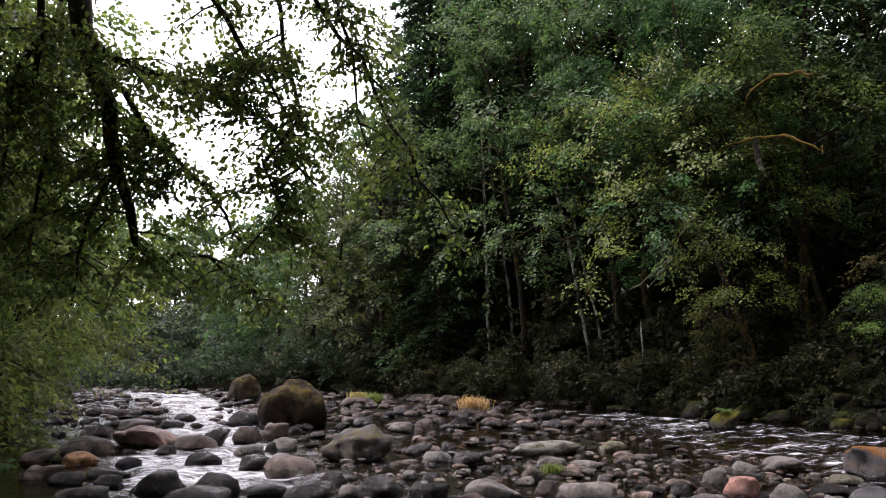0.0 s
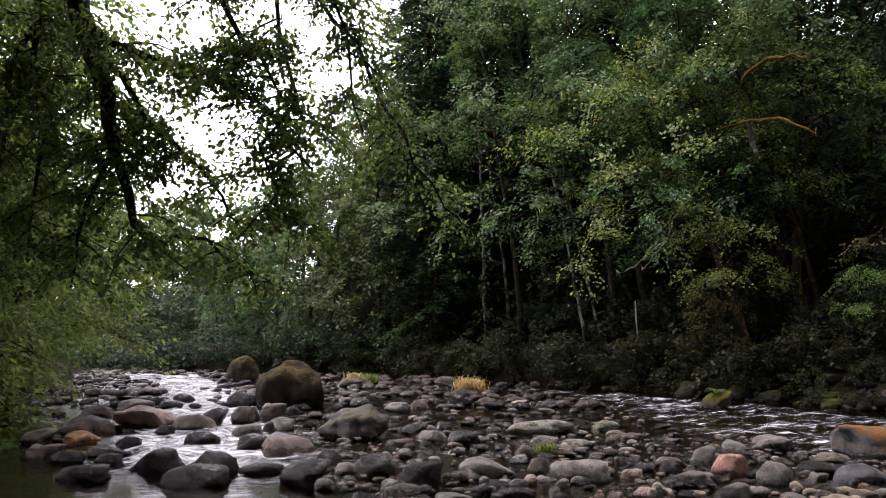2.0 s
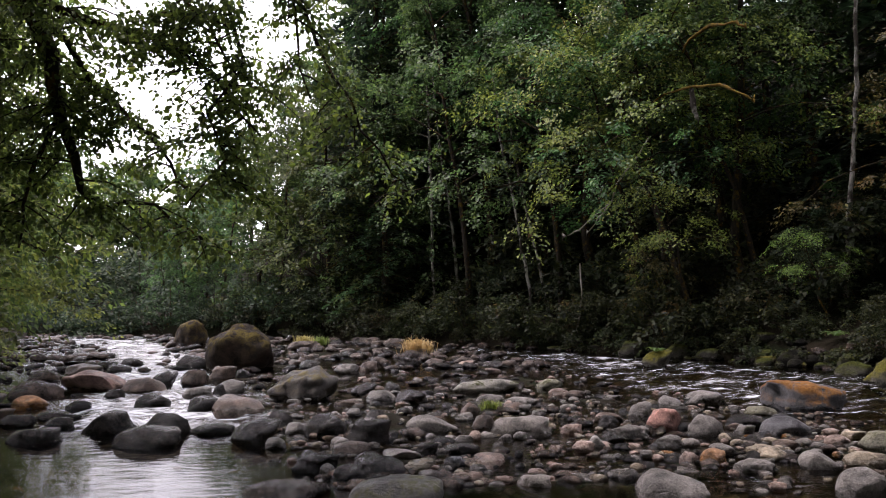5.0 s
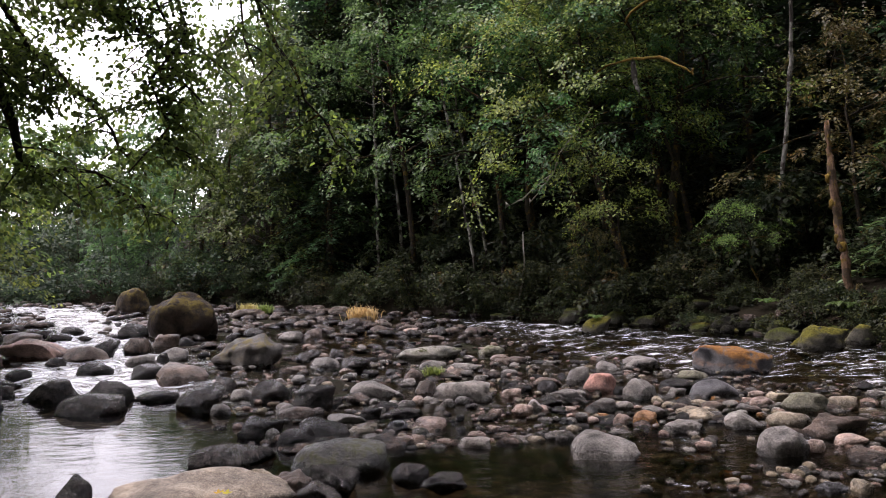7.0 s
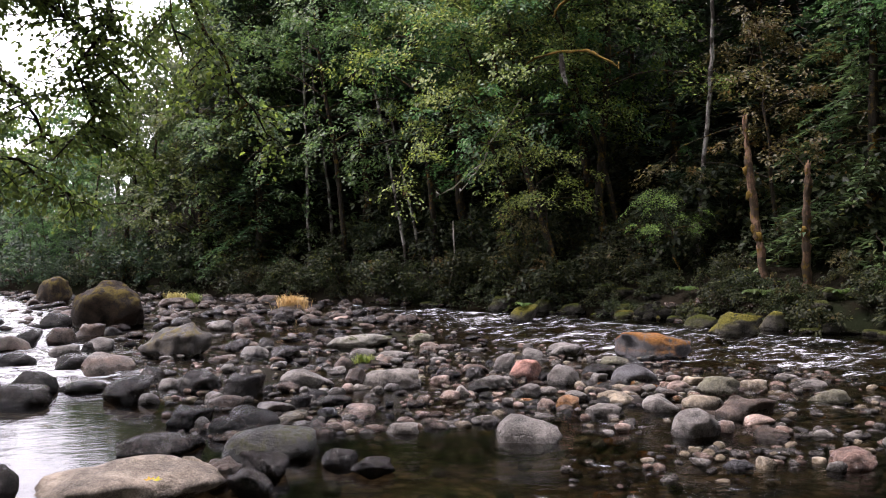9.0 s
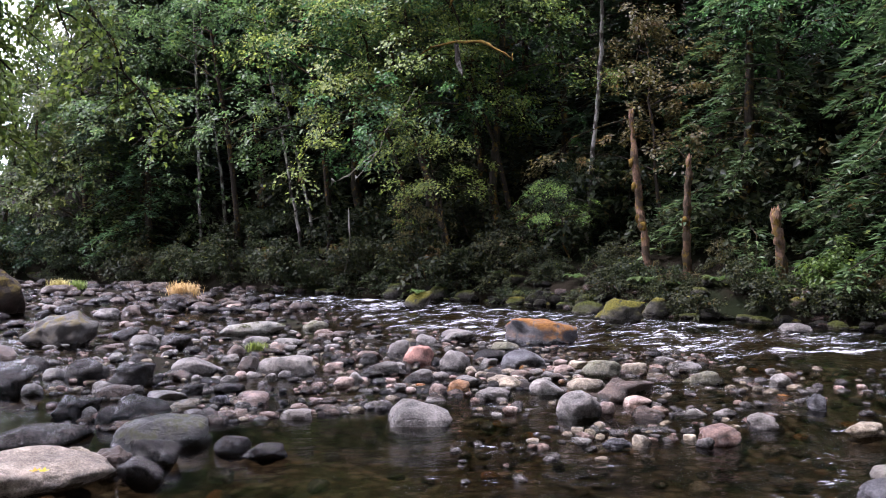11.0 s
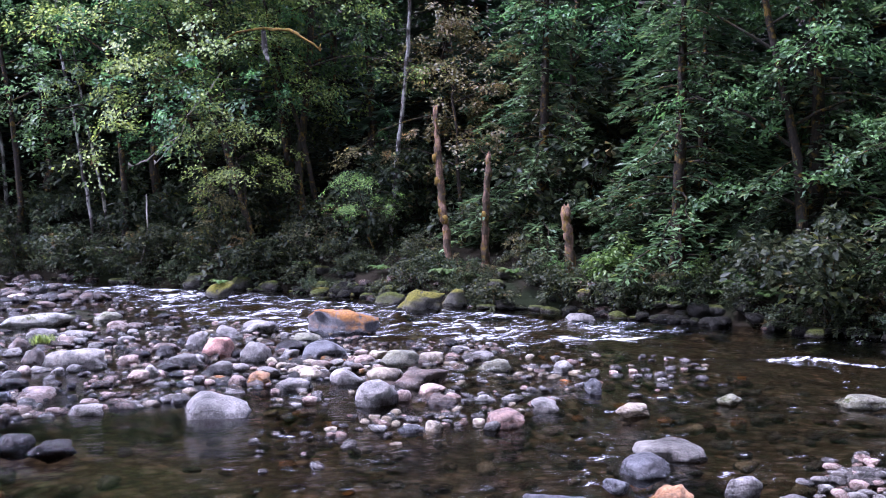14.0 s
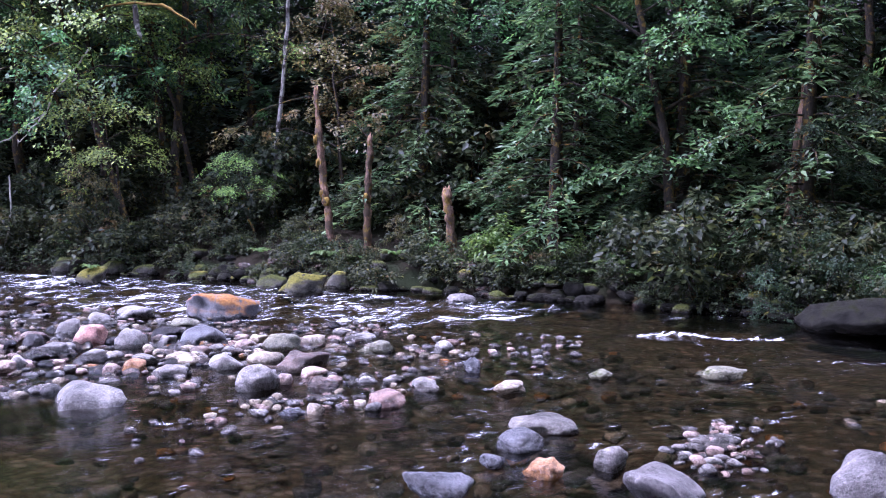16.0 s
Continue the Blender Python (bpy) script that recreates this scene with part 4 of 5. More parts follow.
def broadleaf(name, seed, height, crown_from, spread, sprays, per, leaf, leaf_mat, bark, lean=0.4, droop=0.35, spray_r=0.6, trunk_r=0.13, label="", side=0.0, plate=0.1):
    """A broad-leaved tree: trunk, limbs, and a crown of flat leaf sprays along them. side: how much the limbs favour +x, towards the light."""
    r = np.random.default_rng(seed)
    top = new(name)
    n = 9
    bend = r.normal(0, 0.35, (n, 2)).cumsum(0) * 0.35
    path = [(bend[i, 0] + lean * (i / (n - 1)) ** 1.5 * height * 0.25, bend[i, 1], height * i / (n - 1) - 0.3) for i in range(n)]
    path[0] = (0, 0, -0.5)
    rad = [trunk_r * (1.25 if i == 0 else 1) * (1 - 0.85 * i / (n - 1)) for i in range(n)]
    child("trunk", tri_mesh("trunk", *tube(path, rad, 8), bark, True), top)
    limbs = max(9, int(sprays / 8))
    pieces, left_over = [], sprays
    for k in range(limbs):
        u = crown_from + (0.97 - crown_from) * (k + r.uniform(0, 0.8)) / limbs
        f = u * (n - 1)
        i = min(int(f), n - 2)
        start = np.array(path[i]) * (1 - f + i) + np.array(path[i + 1]) * (f - i)
        a = k * 2.4 + r.uniform(-0.5, 0.5)
        way = np.array([math.cos(a) + side, math.sin(a), 0])
        way /= np.linalg.norm(way) + 1e-6
        s = (u - crown_from) / (1 - crown_from)
        length = spread * (0.6 + 0.45 * math.sin(math.pi * min(1, 0.25 + s * 0.75))) * (1 - 0.45 * s ** 2) * r.uniform(0.75, 1.2)
        pts = branch_path(r, start, way, length, r.uniform(0.1, 0.75) + 0.45 * s, droop + r.uniform(-0.15, 0.35), 6)
        rr = trunk_r * 0.32 * (1.1 - 0.6 * s)
        child("limb", tri_mesh("limb", *tube(pts, [rr * (1 - 0.8 * j / 5) for j in range(6)], 5), bark, True), top)
        count = int(round(left_over / (limbs - k)))
        left_over -= count
        for j in range(count):
            w = r.uniform(0.3, 1.05)
            g = min(w * 5, 4.999)
            q = int(g)
            c = np.array(pts[q]) * (1 - g + q) + np.array(pts[q + 1]) * (g - q)
            c = c + r.normal(0, 1, 3) * np.array([0.17, 0.17, plate]) * length
            pieces.append(spray(r, c, spray_r * r.uniform(0.5, 1.2), int(per * r.uniform(0.6, 1.3)), leaf, thick=0.16, slope=tuple(way * -0.35)))
    child("crown", tri_mesh("crown", *join(pieces), leaf_mat), top)
    return tagged(top, label, "tree")


def conifer(name, seed, height, spread, label, mat=None, per=70, from_=0.12, leaf=0.26):
    """A conifer: straight trunk and tiers of drooping boughs with needle fans."""
    r = np.random.default_rng(seed)
    top = new(name)
    path = [(0, 0, height * i / 8 - 0.4) for i in range(9)]
    child("trunk", tri_mesh("trunk", *tube(path, [0.22 * (1 - 0.92 * i / 8) for i in range(9)], 8), BARK, True), top)
    tiers = int(height * 2.6)
    pieces, sticks = [], []
    for k in range(tiers):
        u = from_ + (0.985 - from_) * k / (tiers - 1)
        for b in range(3):
            a = k * 2.4 + b * 2.1 + r.uniform(-0.4, 0.4)
            length = spread * (1 - u) ** 0.8 * r.uniform(0.7, 1.15) + 0.12
            way = np.array([math.cos(a), math.sin(a), 0])
            pts = branch_path(r, (0, 0, u * height), way, length, 0.1, 0.45, 5)
            sticks.append(tube(pts, [0.03, 0.025, 0.018, 0.012, 0.006], 4))
            m = max(6, int(per * length / spread))
            w = r.uniform(0.12, 1, m) ** 0.8
            g = np.minimum(w * 4, 3.999)
            q = g.astype(int)
            pa = np.array(pts)
            c = pa[q] * (1 - g + q)[:, None] + pa[q + 1] * (g - q)[:, None]
            sidew = np.array([-way[1], way[0], 0])
            lat = r.normal(0, 0.14, m) * length * (1.1 - w)
            c = c + sidew * lat[:, None] + np.array([0, 0, -1]) * (np.abs(lat) * 0.5)[:, None]
            dirs = way * 0.7 + sidew * np.sign(lat)[:, None] * 0.6 + np.array([0, 0, -0.45])
            pieces.append(leaves(r, c, np.tile([0, 0, 1.0], (m, 1)), leaf, 0.32, dirs, 0.25))
    since = sum(len(t) for _, t in pieces)
    child("crown", tri_mesh("crown", *join(pieces + sticks), mat or NEEDLES, False, BARK, since), top)
    return tagged(top, label, "tree")


def shrub(name, seed, size, count, per, leaf, mat, label, flat=0.12, low=0.1):
    """A many-stemmed bush."""
    r = np.random.default_rng(seed)
    top = new(name)
    pieces, stems = [], []
    for k in range(count):
        a, q = r.uniform(0, 2 * math.pi), math.sqrt(r.uniform(0, 1))
        hgt = size * (low + (1.05 - low) * r.uniform() * (1 - 0.45 * q * q))
        c = np.array([math.cos(a) * q * size * 0.75, math.sin(a) * q * size * 0.75, hgt])
        pieces.append(spray(r, c, size * 0.28 * r.uniform(0.6, 1.3), per, leaf, thick=flat))
        if k % 4 == 0:
            stems.append(tube([(c[0] * 0.1, c[1] * 0.1, -0.15), c * np.array([0.5, 0.5, 0.6]), c], [0.018, 0.013, 0.006], 4))
    for s in stems[:9]:
        child("stem", tri_mesh("stem", *s, BARK, True), top)
    child("foliage", tri_mesh("foliage", *join(pieces), mat), top)
    return tagged(top, label, "bush")


def put(proto, x, y, turn=0.0, size=1.0, tall=1.0, sink=0.05, group="", used=set()):
    """Sets a first copy, and after that further copies, of a plant on the ground."""
    z = float(ground_z(np.float64(x), np.float64(y))) - sink
    m = pose(x, y, max(z, -0.25), 0, 0, turn) @ Matrix.Diagonal((size, size, size * tall, 1))
    if proto.name in used:
        return copy_thing(proto, m)
    used.add(proto.name)
    proto.matrix_basis = m
    if group:
        proto["group"] = group
    return proto


tree_rng = np.random.default_rng(11)
ALDERS = [
    broadleaf("alder_tree", 21, 14.5, 0.32, 3.3, 165, 80, 0.128, ALDER_LEAF, BARK, spray_r=0.68, label="tall dark green alder with mossy bark on the far bank"),
    broadleaf("alder_tree", 22, 13.0, 0.3, 2.9, 150, 80, 0.122, ALDER_LEAF, BARK, lean=0.2, spray_r=0.62, label="tall green alder with dark bark on the far bank"),
    broadleaf("alder_tree", 23, 11.5, 0.14, 3.0, 190, 88, 0.112, ALDER_LEAF, BARK, lean=0.6, label="leafy alder leaning from the bank over the river"),
]
YELLOWS = [
    broadleaf("alder_tree", 24, 9.5, 0.04, 2.7, 150, 66, 0.155, YELLOW_LEAF, BARK, lean=0.3, plate=0.13, spray_r=0.75, label="yellow-green alder overhanging the cobble river bar"),
    broadleaf("alder_tree", 27, 14.0, 0.3, 3.2, 130, 60, 0.2, ALDER_LEAF, BARK, spray_r=0.8, label="dark alder deeper in the wood"),
    broadleaf("alder_tree", 26, 9.5, 0.04, 2.8, 150, 66, 0.155, ALDER_LEAF, BARK, lean=0.3, plate=0.13, spray_r=0.75, label="dense green alder where the river bends away"),
]
FAR_TREES = [
    broadleaf("alder_tree", 45, 9.5, 0.03, 2.9, 95, 38, 0.3, YELLOW_LEAF, BARK, lean=0.2, plate=0.14, spray_r=0.85, label="light green alder far up the valley"),
    broadleaf("alder_tree", 46, 9.5, 0.03, 2.9, 95, 38, 0.3, ALDER_LEAF, BARK, lean=0.2, plate=0.14, spray_r=0.85, label="green alder far up the valley"),
]
BANKERS = [broadleaf("willow_tree", 25, 8.0, 0.02, 2.6, 210, 62, 0.115, WILLOW_LEAF, BARK, lean=0.3, plate=0.09, label="dense green willow hanging low over the near shore")]
MAPLES = [
    broadleaf("maple_tree", 31, 7.5, 0.45, 3.2, 105, 105, 0.09, MAPLE_LEAF, BARK, lean=0.9, droop=0.5, spray_r=0.75, trunk_r=0.08, label="light green maple with spreading layered boughs"),
    broadleaf("maple_tree", 32, 4.6, 0.55, 2.2, 34, 85, 0.088, MAPLE_LEAF, BARK, lean=1.0, droop=0.5, spray_r=0.6, trunk_r=0.06, label="low bright green maple leaning over the water"),
]
UNDERS = [broadleaf("vine_maple_tree", 34, 5.2, 0.1, 2.3, 72, 70, 0.1, UNDER_LEAF, BARK, lean=0.5, droop=0.5, spray_r=0.6, trunk_r=0.05, plate=0.12, label="low vine maple under the alders, leaves darkened for shade")]
RUSTS = [broadleaf("maple_tree", 36, 6.8, 0.35, 2.9, 95, 62, 0.1, RUST_LEAF, BARK, lean=0.5, droop=0.5, spray_r=0.6, trunk_r=0.07, label="maple turning rusty among the conifers"), broadleaf("maple_tree", 33, 3.6, 0.25, 1.7, 40, 40, 0.12, RUST_LEAF, BARK, lean=0.6, droop=0.5, spray_r=0.45, trunk_r=0.05, label="small maple with rusty autumn leaves")]
FIRS = [conifer("fir_tree", 41, 19.0, 3.6, "tall dark fir standing behind the alders", per=190, leaf=0.34), conifer("fir_tree", 42, 14.0, 3.4, "dark green fir on the wooded slope", per=62, leaf=0.4, from_=0.02)]
CEDARS = [conifer("cedar_tree", 43, 10.0, 3.0, "blue-green cedar with drooping fronds on the slope", CEDAR, 100, 0.05)]
UNDERS.append(broadleaf("vine_maple_tree", 35, 4.2, 0.06, 2.0, 80, 66, 0.095, UNDER_LEAF, BARK, lean=0.7, droop=0.6, spray_r=0.55, trunk_r=0.045, plate=0.2, label="vine maple leaning from the bank, leaves darkened for shade"))
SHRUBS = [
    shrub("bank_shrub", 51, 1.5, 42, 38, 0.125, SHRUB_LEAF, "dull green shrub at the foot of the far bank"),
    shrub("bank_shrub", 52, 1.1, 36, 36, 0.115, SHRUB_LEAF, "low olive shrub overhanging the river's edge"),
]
RUSSETS = [shrub("bank_shrub", 55, 1.3, 40, 40, 0.1, RUSSET_LEAF, "russet brown bush leaning over the water's edge")]
FAR_SHRUBS = [shrub("bank_shrub", 54, 1.5, 36, 36, 0.13, UNDER_LEAF, "olive green shrub where the river bends away")]
BRIGHTS = [shrub("salmonberry_bush", 53, 1.2, 48, 50, 0.12, BRIGHT_LEAF, "bright green leafy bush on the river bank")]


def along_bank(y, back):
    """A place back metres behind the waterline of the far bank."""
    return np.interp(y, BANK_Y, BANK_X) + back / 0.82, y


def jitter(s):
    return tree_rng.uniform(-s, s)


G = "trees of the far bank"
# rows along the far bank: first by the water, then up the slope; gaps where the dead snags and slim trunks stand open
for k, y in enumerate(np.arange(2.5, 33, 2.5)):
    x, yy = along_bank(y + jitter(0.6), 1.6 + jitter(0.5))
    if 13.5 < y < 31:
        continue
    put(ALDERS[2] if k % 2 else CEDARS[0], x, yy, 150 + jitter(50), tree_rng.uniform(0.85, 1.1), group=G)
for k, y in enumerate(np.arange(1.0, 34, 2.7)):
    x, yy = along_bank(y + jitter(0.8), (4.4 if y < 20 else 3.6) + jitter(0.8))
    put(CEDARS[0] if 11 < y < 20 and k % 2 else ALDERS[k % 2], x, yy, tree_rng.uniform(0, 360), tree_rng.uniform(1.12, 1.25) if y > 22 else tree_rng.uniform(0.9, 1.12), group=G)
for k, y in enumerate(np.arange(0, 36, 2.6)):
    x, yy = along_bank(y + jitter(1.0), 7.5 + jitter(1.0))
    put(FIRS[1] if k % 2 else YELLOWS[1], x, yy, tree_rng.uniform(0, 360), tree_rng.uniform(0.95, 1.15), group=G)
for k, y in enumerate(np.arange(1, 40, 2.2)):
    x, yy = along_bank(y + jitter(1.0), 11.5 + jitter(1.5))
    put(FIRS[1], x, yy, tree_rng.uniform(0, 360), tree_rng.uniform(0.9, 1.2), group=G)
for k, (x, y) in enumerate(((0.5, 35.5), (2.5, 35.0), (4.5, 34), (6.5, 33.2), (1.5, 38), (4, 37.2), (6.5, 36.5), (9, 35.5))):
    put((YELLOWS[1], FIRS[1], YELLOWS[1])[k % 3], x, y, tree_rng.uniform(0, 360), 1.1, group=G)
# bright crowns that reach out over the water
for x, y, s, turn in ((7.4, 24.8, 1.15, 200), (9.9, 23.2, 1.0, 185)):
    put(MAPLES[0], x, y, turn, s, group=G)
for x, y in ((11.6, 24.2), (13.2, 26.5), (15.5, 29.0)):
    put(ALDERS[0], x, y, tree_rng.uniform(0, 360), 1.15, group=G)
# low maples behind the waterline, the understory's shade put into their leaf colour
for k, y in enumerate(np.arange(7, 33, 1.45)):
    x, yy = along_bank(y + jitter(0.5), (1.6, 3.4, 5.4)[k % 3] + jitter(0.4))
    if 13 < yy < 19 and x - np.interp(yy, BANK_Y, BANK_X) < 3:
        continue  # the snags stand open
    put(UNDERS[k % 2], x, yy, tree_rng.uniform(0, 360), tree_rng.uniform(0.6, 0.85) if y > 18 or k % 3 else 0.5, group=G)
# high crowns leaning out from the bank, which shade its foot
OVERHANGS = [broadleaf("alder_tree", 29, 11.5, 0.33, 3.6, 190, 78, 0.115, ALDER_LEAF, BARK, lean=0.5, trunk_r=0.1, label="slender alder whose high crown shades the river's edge")]
for y, s in ((24.0, 1.0), (27.2, 1.1), (30.2, 1.1)):
    x, yy = along_bank(y, 2.0)
    put(OVERHANGS[0], x, yy, 205 + jitter(25), s, group=G)
# the tall firs over the treetops at the bend
put(FIRS[0], -0.5, 34.6, 40, 1.05, group=G)
put(FIRS[0], 1.6, 40.0, 140, 1.2, group=G)
# lower trees upstream, where the river bends away
for k, (x, y) in enumerate(((-0.6, 33.6), (-2.4, 34.4), (-4.4, 35.6), (-6.6, 36.8), (-8.8, 38.2), (-11, 39.4), (-13.5, 41), (-16, 42.5))):
    far = 1.0 if k < 3 else 2.1
    put(YELLOWS[0 if k % 3 else 2] if k < 3 else FAR_TREES[k % 2], x * far, y * far, tree_rng.uniform(0, 360), (1.05, 1.0, 0.85, 0.6, 0.5, 0.48, 0.5, 0.5)[k] * far, group=G)
for k in range(14):
    far = 1.0 if k < 4 else 2.1
    put(YELLOWS[k % 2 * 2] if k < 4 else FAR_TREES[k % 2], (-2.6 - k * 1.25 + jitter(0.5)) * far, (40.5 + k * 0.45 + jitter(1.2)) * far, tree_rng.uniform(0, 360), tree_rng.uniform(0.4, 0.52) * far if k > 3 else 0.85, group=G)
put(YELLOWS[0], -5.5, 37.2, 70, 0.8, group=G)
for k in range(4):
    put(YELLOWS[2], -7.2 - k * 0.8 + jitter(0.2), 38.2 + k * 0.45 + jitter(0.3), k * 70, (0.62, 0.52, 0.42, 0.32)[k], group=G)
for k in range(16):
    put(FAR_TREES[k % 2], -17 - k * 2.1 + jitter(0.6), 88 + jitter(3), k * 70, tree_rng.uniform(0.85, 1.15), group=G)
# left bank
for k, (x, y, s) in enumerate(((-7.9, 12.6, 0.95), (-7.9, 14.6, 1.1), (-8.8, 17.4, 1.15), (-9.9, 20.4, 1.1), (-11.2, 23.6, 1.0), (-9.6, 15.8, 1.5), (-11.4, 19.5, 1.6), (-9.3, 13.4, 1.45), (-12.4, 27.2, 0.95), (-14, 31, 0.9), (-14.5, 28, 1.1), (-17, 34, 1.0))):
    put(BANKERS[0], x, y, tree_rng.uniform(0, 360), s, group="trees of the near bank")
# shrubs along the waterlines
for k in range(16):
    x, y, size = -2.6 - k * 0.85 + jitter(0.3), 33.6 + k * 0.42 + jitter(0.4), tree_rng.uniform(0.6, 1.0)
    tree = k % 3 and k < 6
    put(UNDERS[0] if tree else FAR_SHRUBS[0], x, y, tree_rng.uniform(0, 360), size if tree else size * 1.25, group="shrubs of the far bank")
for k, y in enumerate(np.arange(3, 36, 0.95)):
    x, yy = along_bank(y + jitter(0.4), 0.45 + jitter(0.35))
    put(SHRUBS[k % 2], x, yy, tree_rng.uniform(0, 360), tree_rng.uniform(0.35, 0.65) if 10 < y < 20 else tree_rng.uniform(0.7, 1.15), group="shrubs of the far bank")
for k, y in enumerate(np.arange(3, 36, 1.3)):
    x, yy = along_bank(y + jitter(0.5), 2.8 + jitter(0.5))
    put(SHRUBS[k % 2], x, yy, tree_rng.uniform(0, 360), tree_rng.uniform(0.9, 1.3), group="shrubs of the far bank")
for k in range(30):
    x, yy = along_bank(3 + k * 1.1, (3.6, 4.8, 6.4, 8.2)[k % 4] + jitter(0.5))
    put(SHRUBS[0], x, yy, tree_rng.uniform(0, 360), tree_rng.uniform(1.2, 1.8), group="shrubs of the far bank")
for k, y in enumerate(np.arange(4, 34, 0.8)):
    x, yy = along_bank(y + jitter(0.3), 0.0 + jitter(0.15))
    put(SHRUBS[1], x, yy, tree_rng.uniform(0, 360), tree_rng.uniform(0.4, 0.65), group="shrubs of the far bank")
for k, y in enumerate(np.arange(7, 20, 0.8)):
    x, yy = along_bank(y + jitter(0.3), 0.5 + 0.5 * (k % 3))
    put((SHRUBS[1], RUSSETS[0], SHRUBS[0])[k % 3], x, yy, k * 67, 0.3 + 0.08 * (k % 4), group="shrubs of the far bank")
# russet bushes by the water
for x, y, size in ((-1.5, 32.2, 0.9), (-0.3, 31.2, 1.2), (1.2, 29.6, 1.1), (2.6, 28.2, 0.7), (5.2, 24.6, 0.9), (6.2, 23.4, 0.6)):
    put(RUSSETS[0], x, y, tree_rng.uniform(0, 360), size, group="russet bushes of the far bank")
# the wood of the near bank, behind the viewpoint
tree_rng = np.random.default_rng(12)
WOODS = [broadleaf("alder_tree", 28, 14.0, 0.08, 3.6, 90, 34, 0.5, ALDER_LEAF, BARK, spray_r=1.1, plate=0.12, label="tall dark alder of the wood on the near shore")]
for k in range(26):
    x, y = -22 + k * 1.9 + jitter(0.6), (-7.5, -11.0)[k % 2] + jitter(0.8)
    put(WOODS[0], x, y, tree_rng.uniform(0, 360), tree_rng.uniform(1.4, 1.7), group="wood behind the near shore")
for x, y in ((-17, 1), (-19, 6), (-20, 11), (18, -3), (20, 1), (-22, 16)):
    put(WOODS[0], x, y, tree_rng.uniform(0, 360), 1.3, group="wood behind the near shore")
# far scrub beyond the bend
for k in range(13):
    put(FAR_SHRUBS[0], -11.5 - k * 1.05 + jitter(0.4), 50 + jitter(2.5), tree_rng.uniform(0, 360), tree_rng.uniform(1.3, 2.0), group="scrub beyond the bend")
for k in range(14):
    put(FAR_SHRUBS[0], -15 - k * 0.9 + jitter(0.5), 42 + k * 0.5 + jitter(1.5), tree_rng.uniform(0, 360), tree_rng.uniform(0.9, 1.5), group="scrub beyond the bend")
for k in range(16):
    put(FAR_SHRUBS[0], -12 - k * 1.6 + jitter(0.5), 62 + jitter(3), tree_rng.uniform(0, 360), tree_rng.uniform(1.6, 2.3), group="scrub beyond the bend")


# ---------------------------------------------------------------- single plants and dead wood of the far bank
def lumpy(path, radii, seed, sides=12, n=6, rough=0.1):
    """A knotty trunk: a finer path with uneven girth and a splintered top."""
    r = np.random.default_rng(seed)
    pts, rad = [], []
    for i in range(len(path) - 1):
        for j in range(n):
            f = j / n
            pts.append(np.array(path[i]) * (1 - f) + np.array(path[i + 1]) * f + r.normal(0, 0.012, 3))
            rad.append((radii[i] * (1 - f) + radii[i + 1] * f) * (1 + r.normal(0, rough)))
    pts.append(np.array(path[-1]))
    rad.append(radii[-1] * 0.8)
    v, t = tube(pts, rad, sides)
    top = len(v) - 1 - sides
    v[top:-1, 2] += r.uniform(-0.05, 0.16, sides)
    v[-1, 2] -= 0.08
    return v + r.normal(0, 0.008, v.shape), t


def snag(path, radii, seed, label, knots=()):
    """A broken dead trunk; knots: heights of its bracket-like lumps."""
    top = new("dead_snag")
    base = Vector(path[0])
    top.location = base
    local = [tuple(Vector(p) - base) for p in path]
    local[0] = (0, 0, -0.6)
    trunk = child("trunk", tri_mesh("trunk", *lumpy(local, radii, seed, 14, 9, 0.16), SNAG_BARK, True), top)
    r = np.random.default_rng(seed + 1)
    for k in knots:
        i = min(int(k * (len(local) - 1)), len(local) - 2)
        f = k * (len(local) - 1) - i
        c = np.array(local[i]) * (1 - f) + np.array(local[i + 1]) * f
        v, t = stone(np.random.default_rng(seed + int(k * 50)), 2, 3, 0.3)
        a = r.uniform(2.6, 4.6)
        child("knot", tri_mesh("knot", v * np.array([0.15, 0.15, 0.24]) + c + np.array([math.cos(a), math.sin(a), 0]) * radii[0] * 0.65, t, MOSSY_BARK, True), trunk, "mossy bracket-like lump")
    return tagged(top, label, "snag", "dead snags")


snag([(10.57, 17.02, 0.5), (10.51, 17.18, 1.55), (10.46, 17.32, 2.2), (10.38, 17.43, 3.25), (10.36, 17.55, 4.38)], [0.1, 0.09, 0.088, 0.08, 0.06], 71, "tall broken dead trunk with reddish bark", (0.35, 0.42, 0.62, 0.75))
snag([(11.16, 16.53, 0.7), (11.16, 16.53, 1.5), (11.17, 16.52, 2.32), (11.2, 16.51, 3.31)], [0.1, 0.085, 0.085, 0.07], 72, "shorter broken dead trunk with mossy middle", (0.5,))
snag([(11.88, 14.2, 0.5), (11.82, 14.3, 1.4), (11.76, 14.36, 2.04)], [0.11, 0.1, 0.09], 73, "low leaning stump of dead reddish wood")


def bare_trunk(path, radii, mat, label, seed, name="slim_alder"):
    top = new(name)
    base = Vector(path[0])
    top.location = base
    local = [tuple(Vector(p) - base) for p in path]
    child("trunk", tri_mesh("trunk", *lumpy(local, [q * 0.8 for q in radii], seed, 8, 4, 0.06), mat, True), top)
    r = np.random.default_rng(seed)
    for k in range(3):
        i = r.integers(1, len(local) - 1)
        a = r.uniform(0, 6.28)
        pts = branch_path(r, local[i], (math.cos(a), math.sin(a), 0), r.uniform(0.4, 0.9), 0.5, 0.3, 4)
        child("limb", tri_mesh("limb", *tube(pts, [0.025, 0.018, 0.012, 0.005], 5), mat, True), top)
    return tagged(top, label, "tree", "slim trunks on the far bank")


